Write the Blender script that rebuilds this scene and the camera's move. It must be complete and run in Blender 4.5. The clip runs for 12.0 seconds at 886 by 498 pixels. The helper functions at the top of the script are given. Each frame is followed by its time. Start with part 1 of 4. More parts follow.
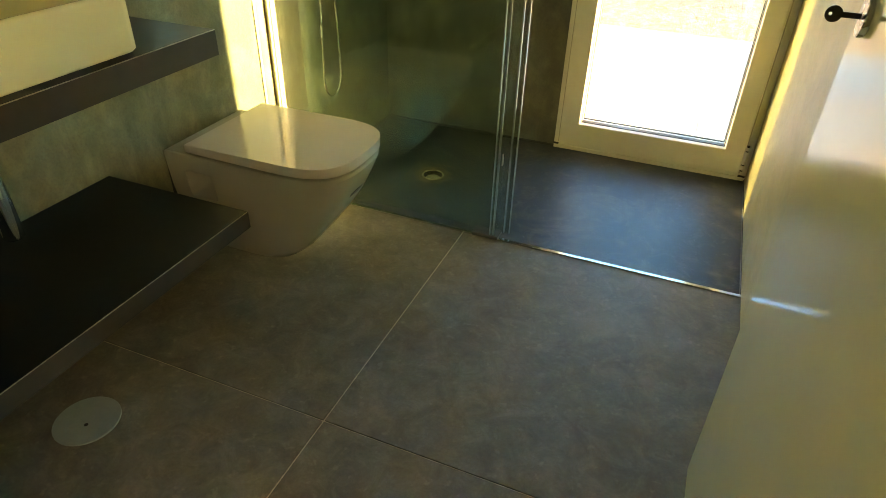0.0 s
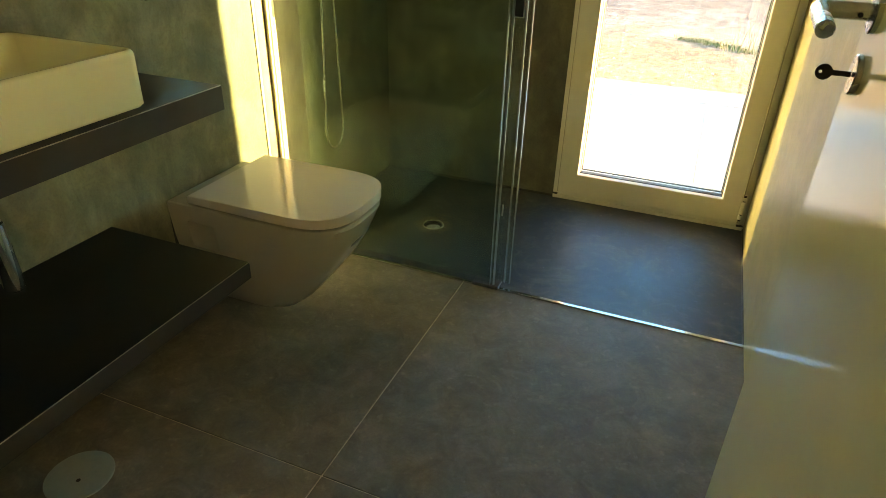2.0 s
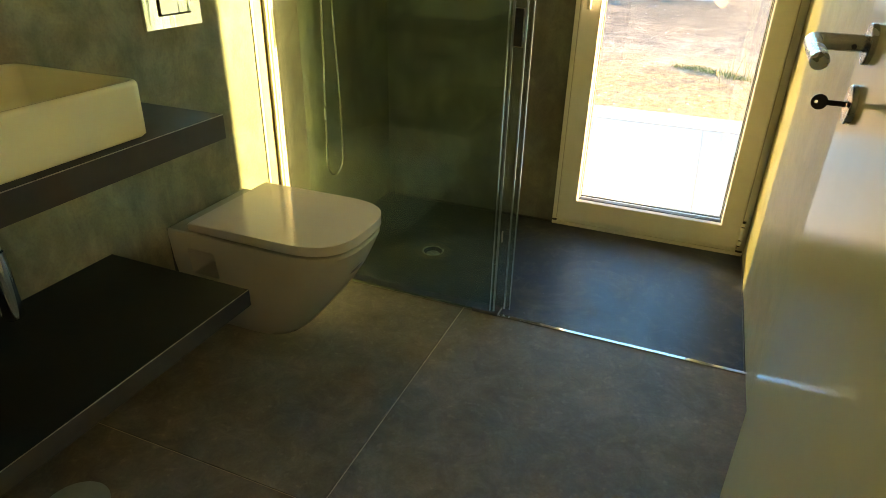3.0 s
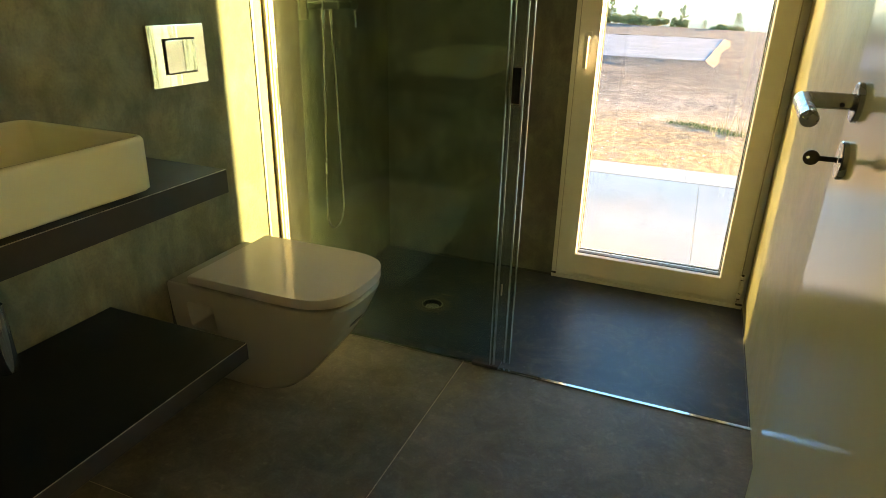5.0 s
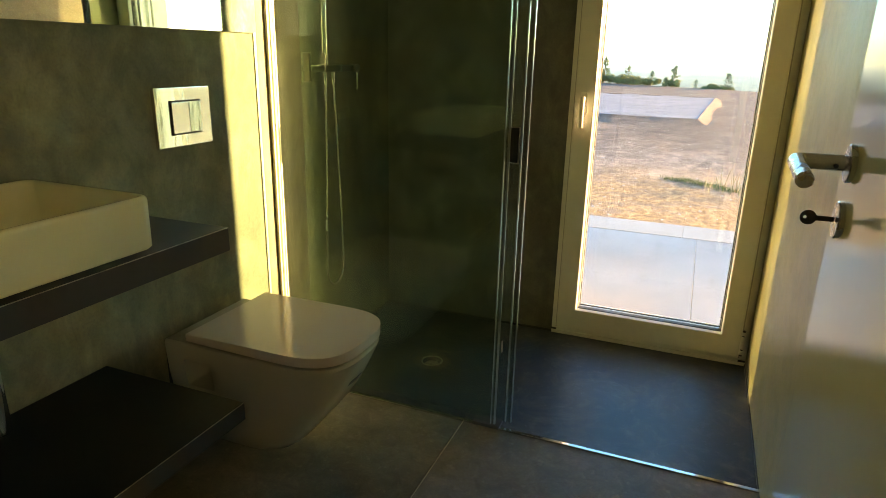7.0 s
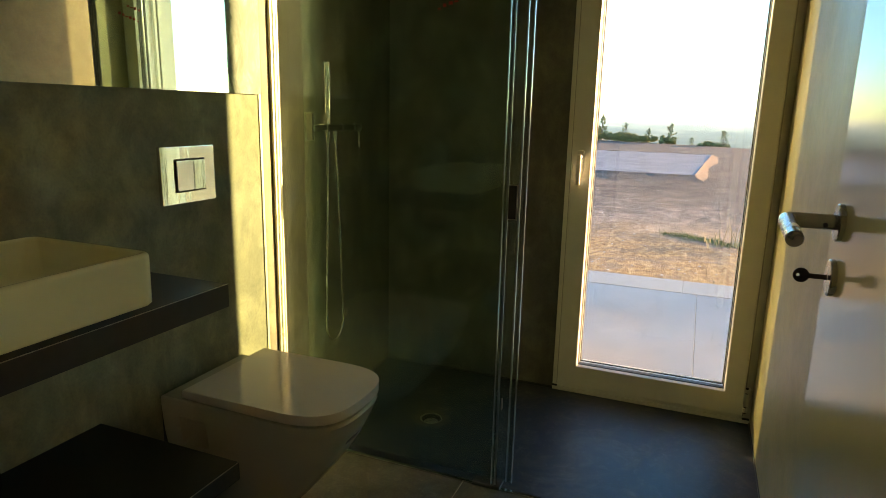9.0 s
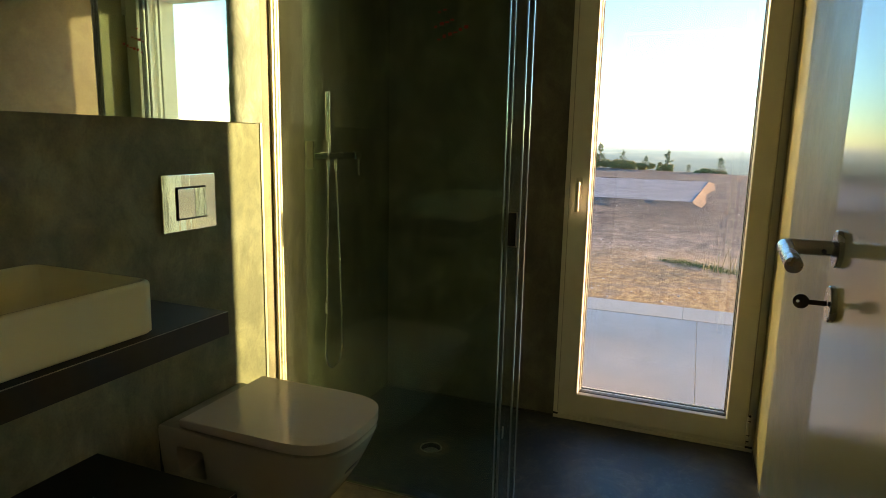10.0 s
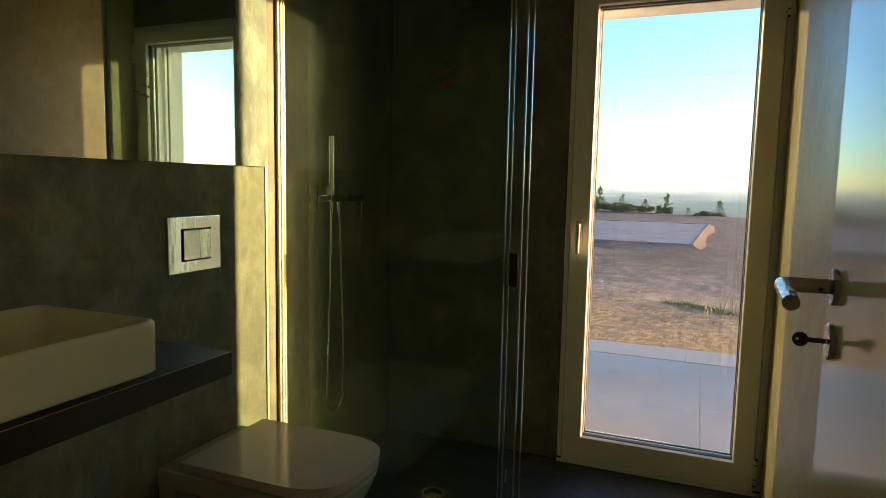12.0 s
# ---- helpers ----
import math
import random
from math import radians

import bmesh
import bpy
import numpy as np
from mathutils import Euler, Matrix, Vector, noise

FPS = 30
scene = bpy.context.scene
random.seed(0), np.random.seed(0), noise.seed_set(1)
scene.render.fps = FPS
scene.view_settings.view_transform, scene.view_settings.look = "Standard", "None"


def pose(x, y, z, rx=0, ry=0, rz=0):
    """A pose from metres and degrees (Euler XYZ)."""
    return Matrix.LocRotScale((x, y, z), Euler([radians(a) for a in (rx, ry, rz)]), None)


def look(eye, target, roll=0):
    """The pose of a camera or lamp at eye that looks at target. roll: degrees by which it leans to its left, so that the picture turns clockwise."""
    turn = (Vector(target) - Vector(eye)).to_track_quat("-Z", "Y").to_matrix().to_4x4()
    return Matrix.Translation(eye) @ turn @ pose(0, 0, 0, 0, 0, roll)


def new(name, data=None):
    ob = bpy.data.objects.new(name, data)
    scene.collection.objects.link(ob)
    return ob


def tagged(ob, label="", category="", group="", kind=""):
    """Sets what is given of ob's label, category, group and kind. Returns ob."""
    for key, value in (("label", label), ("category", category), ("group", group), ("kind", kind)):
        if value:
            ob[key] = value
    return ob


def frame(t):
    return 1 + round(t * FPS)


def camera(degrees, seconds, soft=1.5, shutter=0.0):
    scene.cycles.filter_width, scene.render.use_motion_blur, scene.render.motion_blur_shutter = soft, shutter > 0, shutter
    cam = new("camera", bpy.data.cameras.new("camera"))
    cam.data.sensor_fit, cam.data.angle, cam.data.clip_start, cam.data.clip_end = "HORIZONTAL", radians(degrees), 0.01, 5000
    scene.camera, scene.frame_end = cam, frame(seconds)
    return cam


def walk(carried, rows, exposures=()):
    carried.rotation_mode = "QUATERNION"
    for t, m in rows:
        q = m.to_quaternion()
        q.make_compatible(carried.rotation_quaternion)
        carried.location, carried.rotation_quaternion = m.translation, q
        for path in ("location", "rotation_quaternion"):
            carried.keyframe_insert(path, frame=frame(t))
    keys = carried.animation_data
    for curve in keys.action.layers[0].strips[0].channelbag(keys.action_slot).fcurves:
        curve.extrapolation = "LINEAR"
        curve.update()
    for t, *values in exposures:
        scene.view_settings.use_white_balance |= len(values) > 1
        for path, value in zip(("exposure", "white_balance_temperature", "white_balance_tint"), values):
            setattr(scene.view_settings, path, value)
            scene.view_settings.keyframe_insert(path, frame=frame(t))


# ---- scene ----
cam = camera(70.5, 12.0, soft=0.85)
PATH = [
    (0, (0.364, 0.208, 1.192), (-0.249, 1.753, 0.079), 1.6),
    (0.5, (0.362, 0.208, 1.193), (-0.259, 1.772, 0.11), 1.6),
    (1, (0.361, 0.207, 1.192), (-0.267, 1.79, 0.143), 1.6),
    (1.5, (0.361, 0.206, 1.194), (-0.275, 1.807, 0.179), 1.5),
    (2, (0.362, 0.208, 1.198), (-0.284, 1.826, 0.216), 1.5),
    (2.5, (0.365, 0.209, 1.201), (-0.291, 1.844, 0.254), 1.4),
    (3, (0.36, 0.209, 1.203), (-0.3, 1.862, 0.291), 1.4),
    (5, (0.361, 0.206, 1.205), (-0.327, 1.923, 0.446), 1.4),
    (5.5, (0.361, 0.203, 1.207), (-0.333, 1.936, 0.489), 1.4),
    (6, (0.361, 0.206, 1.213), (-0.34, 1.952, 0.533), 1.4),
    (6.5, (0.358, 0.206, 1.212), (-0.348, 1.966, 0.574), 1.4),
    (7, (0.357, 0.205, 1.212), (-0.353, 1.978, 0.616), 1.3),
    (9, (0.365, 0.198, 1.219), (-0.367, 2.009, 0.791), 1.3),
    (9.5, (0.366, 0.196, 1.219), (-0.369, 2.015, 0.833), 1.2),
    (10, (0.364, 0.194, 1.22), (-0.373, 2.021, 0.876), 1.2),
    (10.5, (0.367, 0.19, 1.218), (-0.374, 2.023, 0.919), 1.2),
    (11, (0.368, 0.187, 1.217), (-0.377, 2.025, 0.96), 1.2),
    (11.5, (0.367, 0.183, 1.219), (-0.38, 2.024, 0.993), 1.2),
    (12, (0.368, 0.176, 1.217), (-0.381, 2.018, 1.008), 1.1),
]
EXPOSURES = [(0.0, 4.30, 12600, 2), (1.5, 4.10, 12600, 2), (3.0, 3.84, 12500, 2), (5.5, 3.45, 12000, 4), (7.0, 3.16, 11500, 5), (9.5, 2.47, 10400, 7), (12.0, 1.96, 9600, 9)]
walk(cam, [(t, look(eye, target, roll)) for t, eye, target, roll in PATH], EXPOSURES)

# ---- world and sun ----
scene.cycles.transparent_max_bounces = 24        # light crosses up to four sheets of glass, two faces each
SUN_TO = Vector((-1.0, -0.867, -0.118))          # the way the low evening sun travels
SUN_ELEV = math.atan2(0.118, math.hypot(1.0, 0.867))
SUN_AZ = math.atan2(1.0, 0.867)                  # from +y towards +x
world = bpy.data.worlds.new("evening_sky")
scene.world = world
world.use_nodes = True
wn, wl = world.node_tree.nodes, world.node_tree.links
wn.clear()
sky = wn.new("ShaderNodeTexSky")
sky.sky_type, sky.sun_disc = "NISHITA", False
sky.sun_elevation, sky.sun_rotation = SUN_ELEV, SUN_AZ
sky.altitude, sky.air_density, sky.dust_density, sky.ozone_density = 300, 0.95, 0.12, 4.0
bgn = wn.new("ShaderNodeBackground")
bgn.inputs["Strength"].default_value = 0.27
wout = wn.new("ShaderNodeOutputWorld")
cool = wn.new("ShaderNodeVectorMath")
cool.operation = "MULTIPLY"
cool.inputs[1].default_value = (0.85, 0.985, 1.17)
wl.new(sky.outputs[0], cool.inputs[0])
wl.new(cool.outputs[0], bgn.inputs["Color"])
wl.new(bgn.outputs[0], wout.inputs["Surface"])

sun_data = bpy.data.lights.new("sun", "SUN")
sun_data.energy, sun_data.angle, sun_data.color = 5.0, radians(0.6), (1.0, 0.70, 0.49)
sun = new("sun", sun_data)
sun.matrix_world = look((20, 20, 8), Vector((20, 20, 8)) + SUN_TO)

# added spot lamp for sunlight mirrored by unseen things outside, which throws a faint patch on the wall beside the
# garden door
glint_data = bpy.data.lights.new("added_glint_spot", "SPOT")
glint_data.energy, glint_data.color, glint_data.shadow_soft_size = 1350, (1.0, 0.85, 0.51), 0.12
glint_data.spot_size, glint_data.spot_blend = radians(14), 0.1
glint = new("added_glint_spot", glint_data)
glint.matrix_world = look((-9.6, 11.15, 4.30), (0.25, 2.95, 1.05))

# ---- materials ----


def shader(name, rough=0.5, metal=0.0, color=(0.5, 0.5, 0.5)):
    m = bpy.data.materials.new(name)
    m.use_nodes = True
    b = m.node_tree.nodes["Principled BSDF"]
    b.inputs["Base Color"].default_value = (*color, 1)
    b.inputs["Roughness"].default_value = rough
    b.inputs["Metallic"].default_value = metal
    return m, m.node_tree.nodes, m.node_tree.links, b


def coords(n, l, scale=(1, 1, 1), per_piece=False):
    """World-size coordinates, shifted for each piece where wanted."""
    g = n.new("ShaderNodeNewGeometry")
    mp = n.new("ShaderNodeMapping")
    mp.inputs["Scale"].default_value = scale
    l.new(g.outputs["Position"], mp.inputs["Vector"])
    if per_piece:
        oi = n.new("ShaderNodeObjectInfo")
        mul = n.new("ShaderNodeMath")
        mul.operation = "MULTIPLY"
        mul.inputs[1].default_value = 37.0
        l.new(oi.outputs["Random"], mul.inputs[0])
        cmb = n.new("ShaderNodeCombineXYZ")
        for k in range(3):
            l.new(mul.outputs[0], cmb.inputs[k])
        l.new(cmb.outputs[0], mp.inputs["Location"])
    return mp.outputs["Vector"]


def noise_tex(n, l, vec, scale, detail=5, rough=0.6, warp=0.0):
    t = n.new("ShaderNodeTexNoise")
    t.inputs["Scale"].default_value, t.inputs["Detail"].default_value = scale, detail
    t.inputs["Roughness"].default_value, t.inputs["Distortion"].default_value = rough, warp
    l.new(vec, t.inputs["Vector"])
    return t.outputs["Fac"]


def ramp(n, l, fac, stops):
    r = n.new("ShaderNodeValToRGB")
    el = r.color_ramp.elements
    while len(el) < len(stops):
        el.new(0.5)
    for e, (p, c) in zip(el, stops):
        e.position = p
        e.color = (*c, 1) if len(c) == 3 else c
    l.new(fac, r.inputs["Fac"])
    return r.outputs["Color"]


def blend(n, l, a, b, fac, mode="MIX"):
    m = n.new("ShaderNodeMix")
    m.data_type, m.blend_type = "RGBA", mode
    if isinstance(fac, float):
        m.inputs[0].default_value = fac
    else:
        l.new(fac, m.inputs[0])
    l.new(a, m.inputs[6])
    l.new(b, m.inputs[7])
    return m.outputs[2]


def bump(n, l, b, height, strength, distance):
    bp = n.new("ShaderNodeBump")
    bp.inputs["Strength"].default_value, bp.inputs["Distance"].default_value = strength, distance
    l.new(height, bp.inputs["Height"])
    l.new(bp.outputs["Normal"], b.inputs["Normal"])


def cement(name, dark, mid, light, rough_lo, rough_hi, scale=1.0, relief=0.30, stretch=0.6, mottle=0.5):
    """Trowelled micro-cement or cement-look porcelain: broad clouds, fine flecks, trowel drags."""
    m, n, l, b = shader(name)
    v = coords(n, l)
    big = noise_tex(n, l, v, 2.2 * scale, 6, 0.62, 0.6)
    vd = coords(n, l, (1.0, 1.0, stretch))
    drag = noise_tex(n, l, vd, 8.0 * scale, 8, 0.66, 0.5)
    col = blend(n, l, ramp(n, l, big, [(0.38, dark), (0.5, mid), (0.63, light)]),
                ramp(n, l, drag, [(0.39, dark), (0.5, mid), (0.62, light)]), 0.5)
    cloud = noise_tex(n, l, coords(n, l, (1.0, 1.0, 0.8)), 11.0 * scale, 6, 0.62, 0.9)
    col = blend(n, l, col, ramp(n, l, cloud, [(0.38, (0.74, 0.75, 0.74)), (0.5, (0.98, 0.98, 0.98)), (0.58, (1.16, 1.15, 1.10)), (0.66, (1.42, 1.40, 1.30))]), mottle, "MULTIPLY")
    fleck = noise_tex(n, l, v, 140 * scale, 2, 0.5)
    col = blend(n, l, col, ramp(n, l, fleck, [(0.28, (0.72, 0.72, 0.72)), (0.5, (1, 1, 1)), (0.78, (1.15, 1.13, 1.1))]), 0.4, "MULTIPLY")
    l.new(col, b.inputs["Base Color"])
    l.new(ramp(n, l, big, [(0.38, (rough_lo,) * 3), (0.63, (rough_hi,) * 3)]), b.inputs["Roughness"])
    sand = noise_tex(n, l, v, 520 * scale, 3, 0.6)
    soft = n.new("ShaderNodeMath")
    soft.operation = "MULTIPLY"
    soft.inputs[1].default_value = 0.45
    l.new(drag, soft.inputs[0])
    both = n.new("ShaderNodeMath")
    both.operation = "MULTIPLY_ADD"
    both.inputs[1].default_value = 0.75
    l.new(sand, both.inputs[0])
    l.new(soft.outputs[0], both.inputs[2])
    bump(n, l, b, both.outputs[0], relief, 0.006)
    return m


def plain(name, color, rough, metal=0.0, vary=0.06, scale=30, relief=0.0, coat=0.0):
    """A plain finish with faint smudges and grain."""
    m, n, l, b = shader(name, rough, metal)
    v = coords(n, l)
    f = noise_tex(n, l, v, scale, 4, 0.6)
    lo, hi = [tuple(max(0, c * (1 + s * vary)) for c in color) for s in (-1, 1)]
    l.new(ramp(n, l, f, [(0.3, lo), (0.7, hi)]), b.inputs["Base Color"])
    f2 = noise_tex(n, l, v, scale * 0.25, 3, 0.6)
    l.new(ramp(n, l, f2, [(0.3, (max(0.02, rough * 0.8),) * 3), (0.75, (min(1, rough * 1.25),) * 3)]), b.inputs["Roughness"])
    b.inputs["Coat Weight"].default_value = coat
    if relief:
        bump(n, l, b, f, relief, 0.001)
    return m


def clear_glass(name, tint, film=0.0, base=0.04):
    """Sheet glass: clear tinted body, mirror gloss that grows towards grazing views, an added thin film that veils it
    where wanted.
    """
    m, n, l, b = shader(name)
    n.remove(b)
    body = n.new("ShaderNodeBsdfTransparent")
    body.inputs["Color"].default_value = (*[c ** 0.5 for c in tint], 1)
    gloss = n.new("ShaderNodeBsdfGlossy")
    gloss.inputs["Roughness"].default_value = 0.0
    lw = n.new("ShaderNodeLayerWeight")
    p5 = n.new("ShaderNodeMath")
    p5.operation = "POWER"
    p5.inputs[1].default_value = 5.0
    l.new(lw.outputs["Facing"], p5.inputs[0])
    fac = n.new("ShaderNodeMath")
    fac.operation = "MULTIPLY_ADD"
    fac.inputs[1].default_value, fac.inputs[2].default_value = 1.0 - base, base
    l.new(p5.outputs[0], fac.inputs[0])
    mx = n.new("ShaderNodeMixShader")
    mx.name = "sheet"
    l.new(fac.outputs[0], mx.inputs[0])
    l.new(body.outputs[0], mx.inputs[1])
    l.new(gloss.outputs[0], mx.inputs[2])
    l.new(mx.outputs[0], n["Material Output"].inputs["Surface"])
    if film:
        # added pale green diffuse film, a faint veil over what lies behind
        veil = n.new("ShaderNodeBsdfDiffuse")
        veil.inputs["Color"].default_value = (0.55, 0.70, 0.62, 1)
        over = n.new("ShaderNodeMixShader")
        streak = noise_tex(n, l, coords(n, l, (1, 1, 0.3)), 9, 5, 0.65, 0.3)
        l.new(ramp(n, l, streak, [(0.35, (film * 0.5,) * 3), (0.65, (film * 1.5,) * 3)]), over.inputs[0])
        l.new(mx.outputs[0], over.inputs[1])
        l.new(veil.outputs[0], over.inputs[2])
        l.new(over.outputs[0], n["Material Output"].inputs["Surface"])
    return m


WALL = cement("microcement_wall", (0.138, 0.132, 0.086), (0.216, 0.207, 0.136), (0.336, 0.322, 0.216), 0.46, 0.62)
# lighter, yellower copy of WALL: the east wall's light is put into the colour
WALL_LIT = cement("lit_microcement_wall", (0.298, 0.277, 0.140), (0.348, 0.326, 0.165), (0.408, 0.384, 0.198), 0.32, 0.48, 0.8, 0.16, 1.0, 0.25)


WALL_LIT.node_tree.nodes["Principled BSDF"].inputs["Specular IOR Level"].default_value = 0.4


def shower_floor_material():
    """Dark micro-cement with brown and chalky mottling, limescale flecks and a scuffed ring round the drain."""
    m, n, l, b = shader("microcement_shower_floor")
    v = coords(n, l)
    big = noise_tex(n, l, v, 3.4, 7, 0.68, 1.0)
    mid = noise_tex(n, l, v, 11.0, 8, 0.74, 1.6)
    col = blend(n, l, ramp(n, l, big, [(0.36, (0.014, 0.025, 0.034)), (0.50, (0.027, 0.040, 0.050)), (0.58, (0.070, 0.073, 0.065)), (0.70, (0.125, 0.124, 0.110))]),
                ramp(n, l, mid, [(0.36, (0.015, 0.024, 0.031)), (0.5, (0.031, 0.043, 0.050)), (0.66, (0.135, 0.138, 0.128))]), 0.5)
    chalk = noise_tex(n, l, v, 38.0, 6, 0.8, 1.2)
    col = blend(n, l, col, ramp(n, l, chalk, [(0.60, (0, 0, 0)), (0.72, (0.085, 0.088, 0.084))]), 1.0, "ADD")
    g = n.new("ShaderNodeNewGeometry")
    far = n.new("ShaderNodeVectorMath")
    far.operation = "DISTANCE"
    far.inputs[1].default_value = (-0.552, 2.38, -0.012)
    l.new(g.outputs["Position"], far.inputs[0])
    wob = n.new("ShaderNodeMath")
    wob.operation = "MULTIPLY_ADD"
    wob.inputs[1].default_value = 0.05
    l.new(noise_tex(n, l, v, 26.0, 4, 0.6), wob.inputs[0])
    l.new(far.outputs["Value"], wob.inputs[2])
    col = blend(n, l, col, ramp(n, l, mid, [(0.36, (0.075, 0.064, 0.045)), (0.64, (0.165, 0.142, 0.10))]), ramp(n, l, wob.outputs[0], [(0.088, (1.0,) * 3), (0.112, (0, 0, 0))]))
    l.new(col, b.inputs["Base Color"])
    l.new(ramp(n, l, mid, [(0.36, (0.34,) * 3), (0.64, (0.60,) * 3)]), b.inputs["Roughness"])
    b.inputs["Specular IOR Level"].default_value = 0.38
    bump(n, l, b, chalk, 0.10, 0.002)
    return m


SHOWER_FLOOR = shower_floor_material()
# darker tones of the WALL micro-cement, for the garden wall and shower side
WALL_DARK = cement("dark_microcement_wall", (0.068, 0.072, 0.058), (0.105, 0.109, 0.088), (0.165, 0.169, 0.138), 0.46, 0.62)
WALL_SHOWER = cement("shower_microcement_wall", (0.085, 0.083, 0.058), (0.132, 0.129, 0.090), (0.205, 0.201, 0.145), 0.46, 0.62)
CEIL = plain("white_ceiling_paint", (0.78, 0.77, 0.74), 0.8, vary=0.03)
# paint of the added unseen hall, toned for the light it bounces
HALL_PAINT = plain("cream_hall_paint", (0.50, 0.485, 0.36), 0.75, vary=0.05, scale=8)


def fill_cloth_material():
    m, n, l, b = shader("translucent_fill_cloth")
    n.remove(b)
    weave = ramp(n, l, noise_tex(n, l, coords(n, l, (1, 1, 0.2)), 60, 4, 0.6), [(0.35, (0.55, 0.55, 0.45)), (0.65, (0.62, 0.62, 0.51))])
    thru, back, mx = n.new("ShaderNodeBsdfTranslucent"), n.new("ShaderNodeBsdfDiffuse"), n.new("ShaderNodeMixShader")
    mx.inputs[0].default_value = 0.28
    l.new(weave, thru.inputs["Color"])
    l.new(weave, back.inputs["Color"])
    l.new(thru.outputs[0], mx.inputs[1])
    l.new(back.outputs[0], mx.inputs[2])
    l.new(mx.outputs[0], n["Material Output"].inputs["Surface"])
    return m


FILL_CLOTH = fill_cloth_material()


def tile_material():
    m, n, l, b = shader("taupe_porcelain")
    v = coords(n, l, per_piece=True)
    big = noise_tex(n, l, v, 3.0, 7, 0.65, 0.5)
    mid = noise_tex(n, l, v, 14.0, 6, 0.7, 0.8)
    col = blend(n, l, ramp(n, l, big, [(0.38, (0.115, 0.103, 0.082)), (0.5, (0.166, 0.150, 0.121)), (0.62, (0.234, 0.214, 0.175))]),
                ramp(n, l, mid, [(0.36, (0.109, 0.100, 0.080)), (0.5, (0.168, 0.152, 0.122)), (0.64, (0.238, 0.219, 0.179))]), 0.55)
    spot = noise_tex(n, l, v, 42.0, 3, 0.5)
    col = blend(n, l, col, ramp(n, l, spot, [(0.62, (0, 0, 0)), (0.72, (0.050, 0.044, 0.035))]), 1.0, "ADD")
    grain = noise_tex(n, l, v, 120.0, 4, 0.7)
    col = blend(n, l, col, ramp(n, l, grain, [(0.36, (0.80, 0.80, 0.80)), (0.5, (1, 1, 1)), (0.66, (1.24, 1.22, 1.18))]), 0.4, "MULTIPLY")
    l.new(col, b.inputs["Base Color"])
    l.new(ramp(n, l, mid, [(0.36, (0.50,) * 3), (0.64, (0.66,) * 3)]), b.inputs["Roughness"])
    b.inputs["Specular IOR Level"].default_value = 0.28
    fine = noise_tex(n, l, v, 220, 3, 0.6)
    bump(n, l, b, fine, 0.12, 0.001)
    return m


TILE = tile_material()
GROUT = plain("beige_grout", (0.50, 0.43, 0.33), 0.85, vary=0.2, scale=60)
EDGE_BAND = plain("brown_black_edge_band", (0.032, 0.0285, 0.025), 0.48, vary=0.2, scale=20)
# pale colour that paints the highlight along the slab edges
ARRIS = plain("edge_highlight", (0.30, 0.28, 0.25), 0.40, vary=0.4, scale=45)
SLATE = plain("charcoal_laminate", (0.010, 0.0135, 0.0135), 0.52, vary=0.25, scale=12, relief=0.1)
SLATE.node_tree.nodes["Principled BSDF"].inputs["Specular IOR Level"].default_value = 0.2
# white basin ceramic with the warm bounced light put into its colour
BASIN = plain("warm_lit_white_ceramic", (0.745, 0.752, 0.495), 0.10, vary=0.02, scale=6)
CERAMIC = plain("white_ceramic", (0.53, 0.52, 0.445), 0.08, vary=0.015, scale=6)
SEAT = plain("white_seat_plastic", (0.67, 0.625, 0.585), 0.10, vary=0.015, scale=6)
SEAT.node_tree.nodes["Principled BSDF"].inputs["Specular IOR Level"].default_value = 0.14
CHROME = plain("polished_chrome", (0.78, 0.78, 0.77), 0.07, 1.0, vary=0.03)
STEEL = plain("brushed_steel", (0.46, 0.47, 0.48), 0.26, 1.0, vary=0.08, scale=90)
HOSE = plain("satin_hose_metal", (0.50, 0.49, 0.46), 0.24, 1.0, vary=0.05)
DRAIN_METAL = plain("scuffed_drain_metal", (0.36, 0.33, 0.26), 0.34, 0.85, vary=0.35, scale=70)
COVER = plain("pale_scuffed_metal", (0.27, 0.26, 0.23), 0.36, 0.25, vary=0.25, scale=60)
PALE_STEEL = plain("pale_matt_steel", (0.33, 0.39, 0.37), 0.45, 0.35, vary=0.06, scale=50)
DARK_STEEL = plain("dark_key_metal", (0.055, 0.05, 0.045), 0.38, 0.9, vary=0.15)
# white lacquer, tinted yellow for the light that bounces onto the door
LACQUER = plain("warm_lit_door_lacquer", (0.81, 0.785, 0.53), 0.11, vary=0.03, scale=5, coat=0.0)
PVC = plain("ivory_window_frame", (0.75, 0.755, 0.70), 0.34, vary=0.03, scale=14)
GASKET = plain("dark_rubber_gasket", (0.03, 0.03, 0.03), 0.6, vary=0.2)
ALU = plain("satin_aluminium", (0.46, 0.45, 0.41), 0.34, 0.3, vary=0.04)
PROFILE = plain("ivory_profile_coating", (0.70, 0.66, 0.54), 0.30, 0.15, vary=0.05)
SEAL = plain("milky_edge_seal", (0.30, 0.36, 0.37), 0.14, vary=0.05, scale=40, coat=0.3)
SILICONE = plain("dark_silicone", (0.035, 0.036, 0.034), 0.45, vary=0.2)
GUIDE = plain("dark_guide_plastic", (0.05, 0.05, 0.05), 0.4, vary=0.2)
INK = plain("red_marker_ink", (0.32, 0.015, 0.012), 0.6, vary=0.2, scale=200)
SCREEN_GLASS = clear_glass("green_tinted_glass", (0.77, 0.905, 0.84), film=0.004, base=0.046)


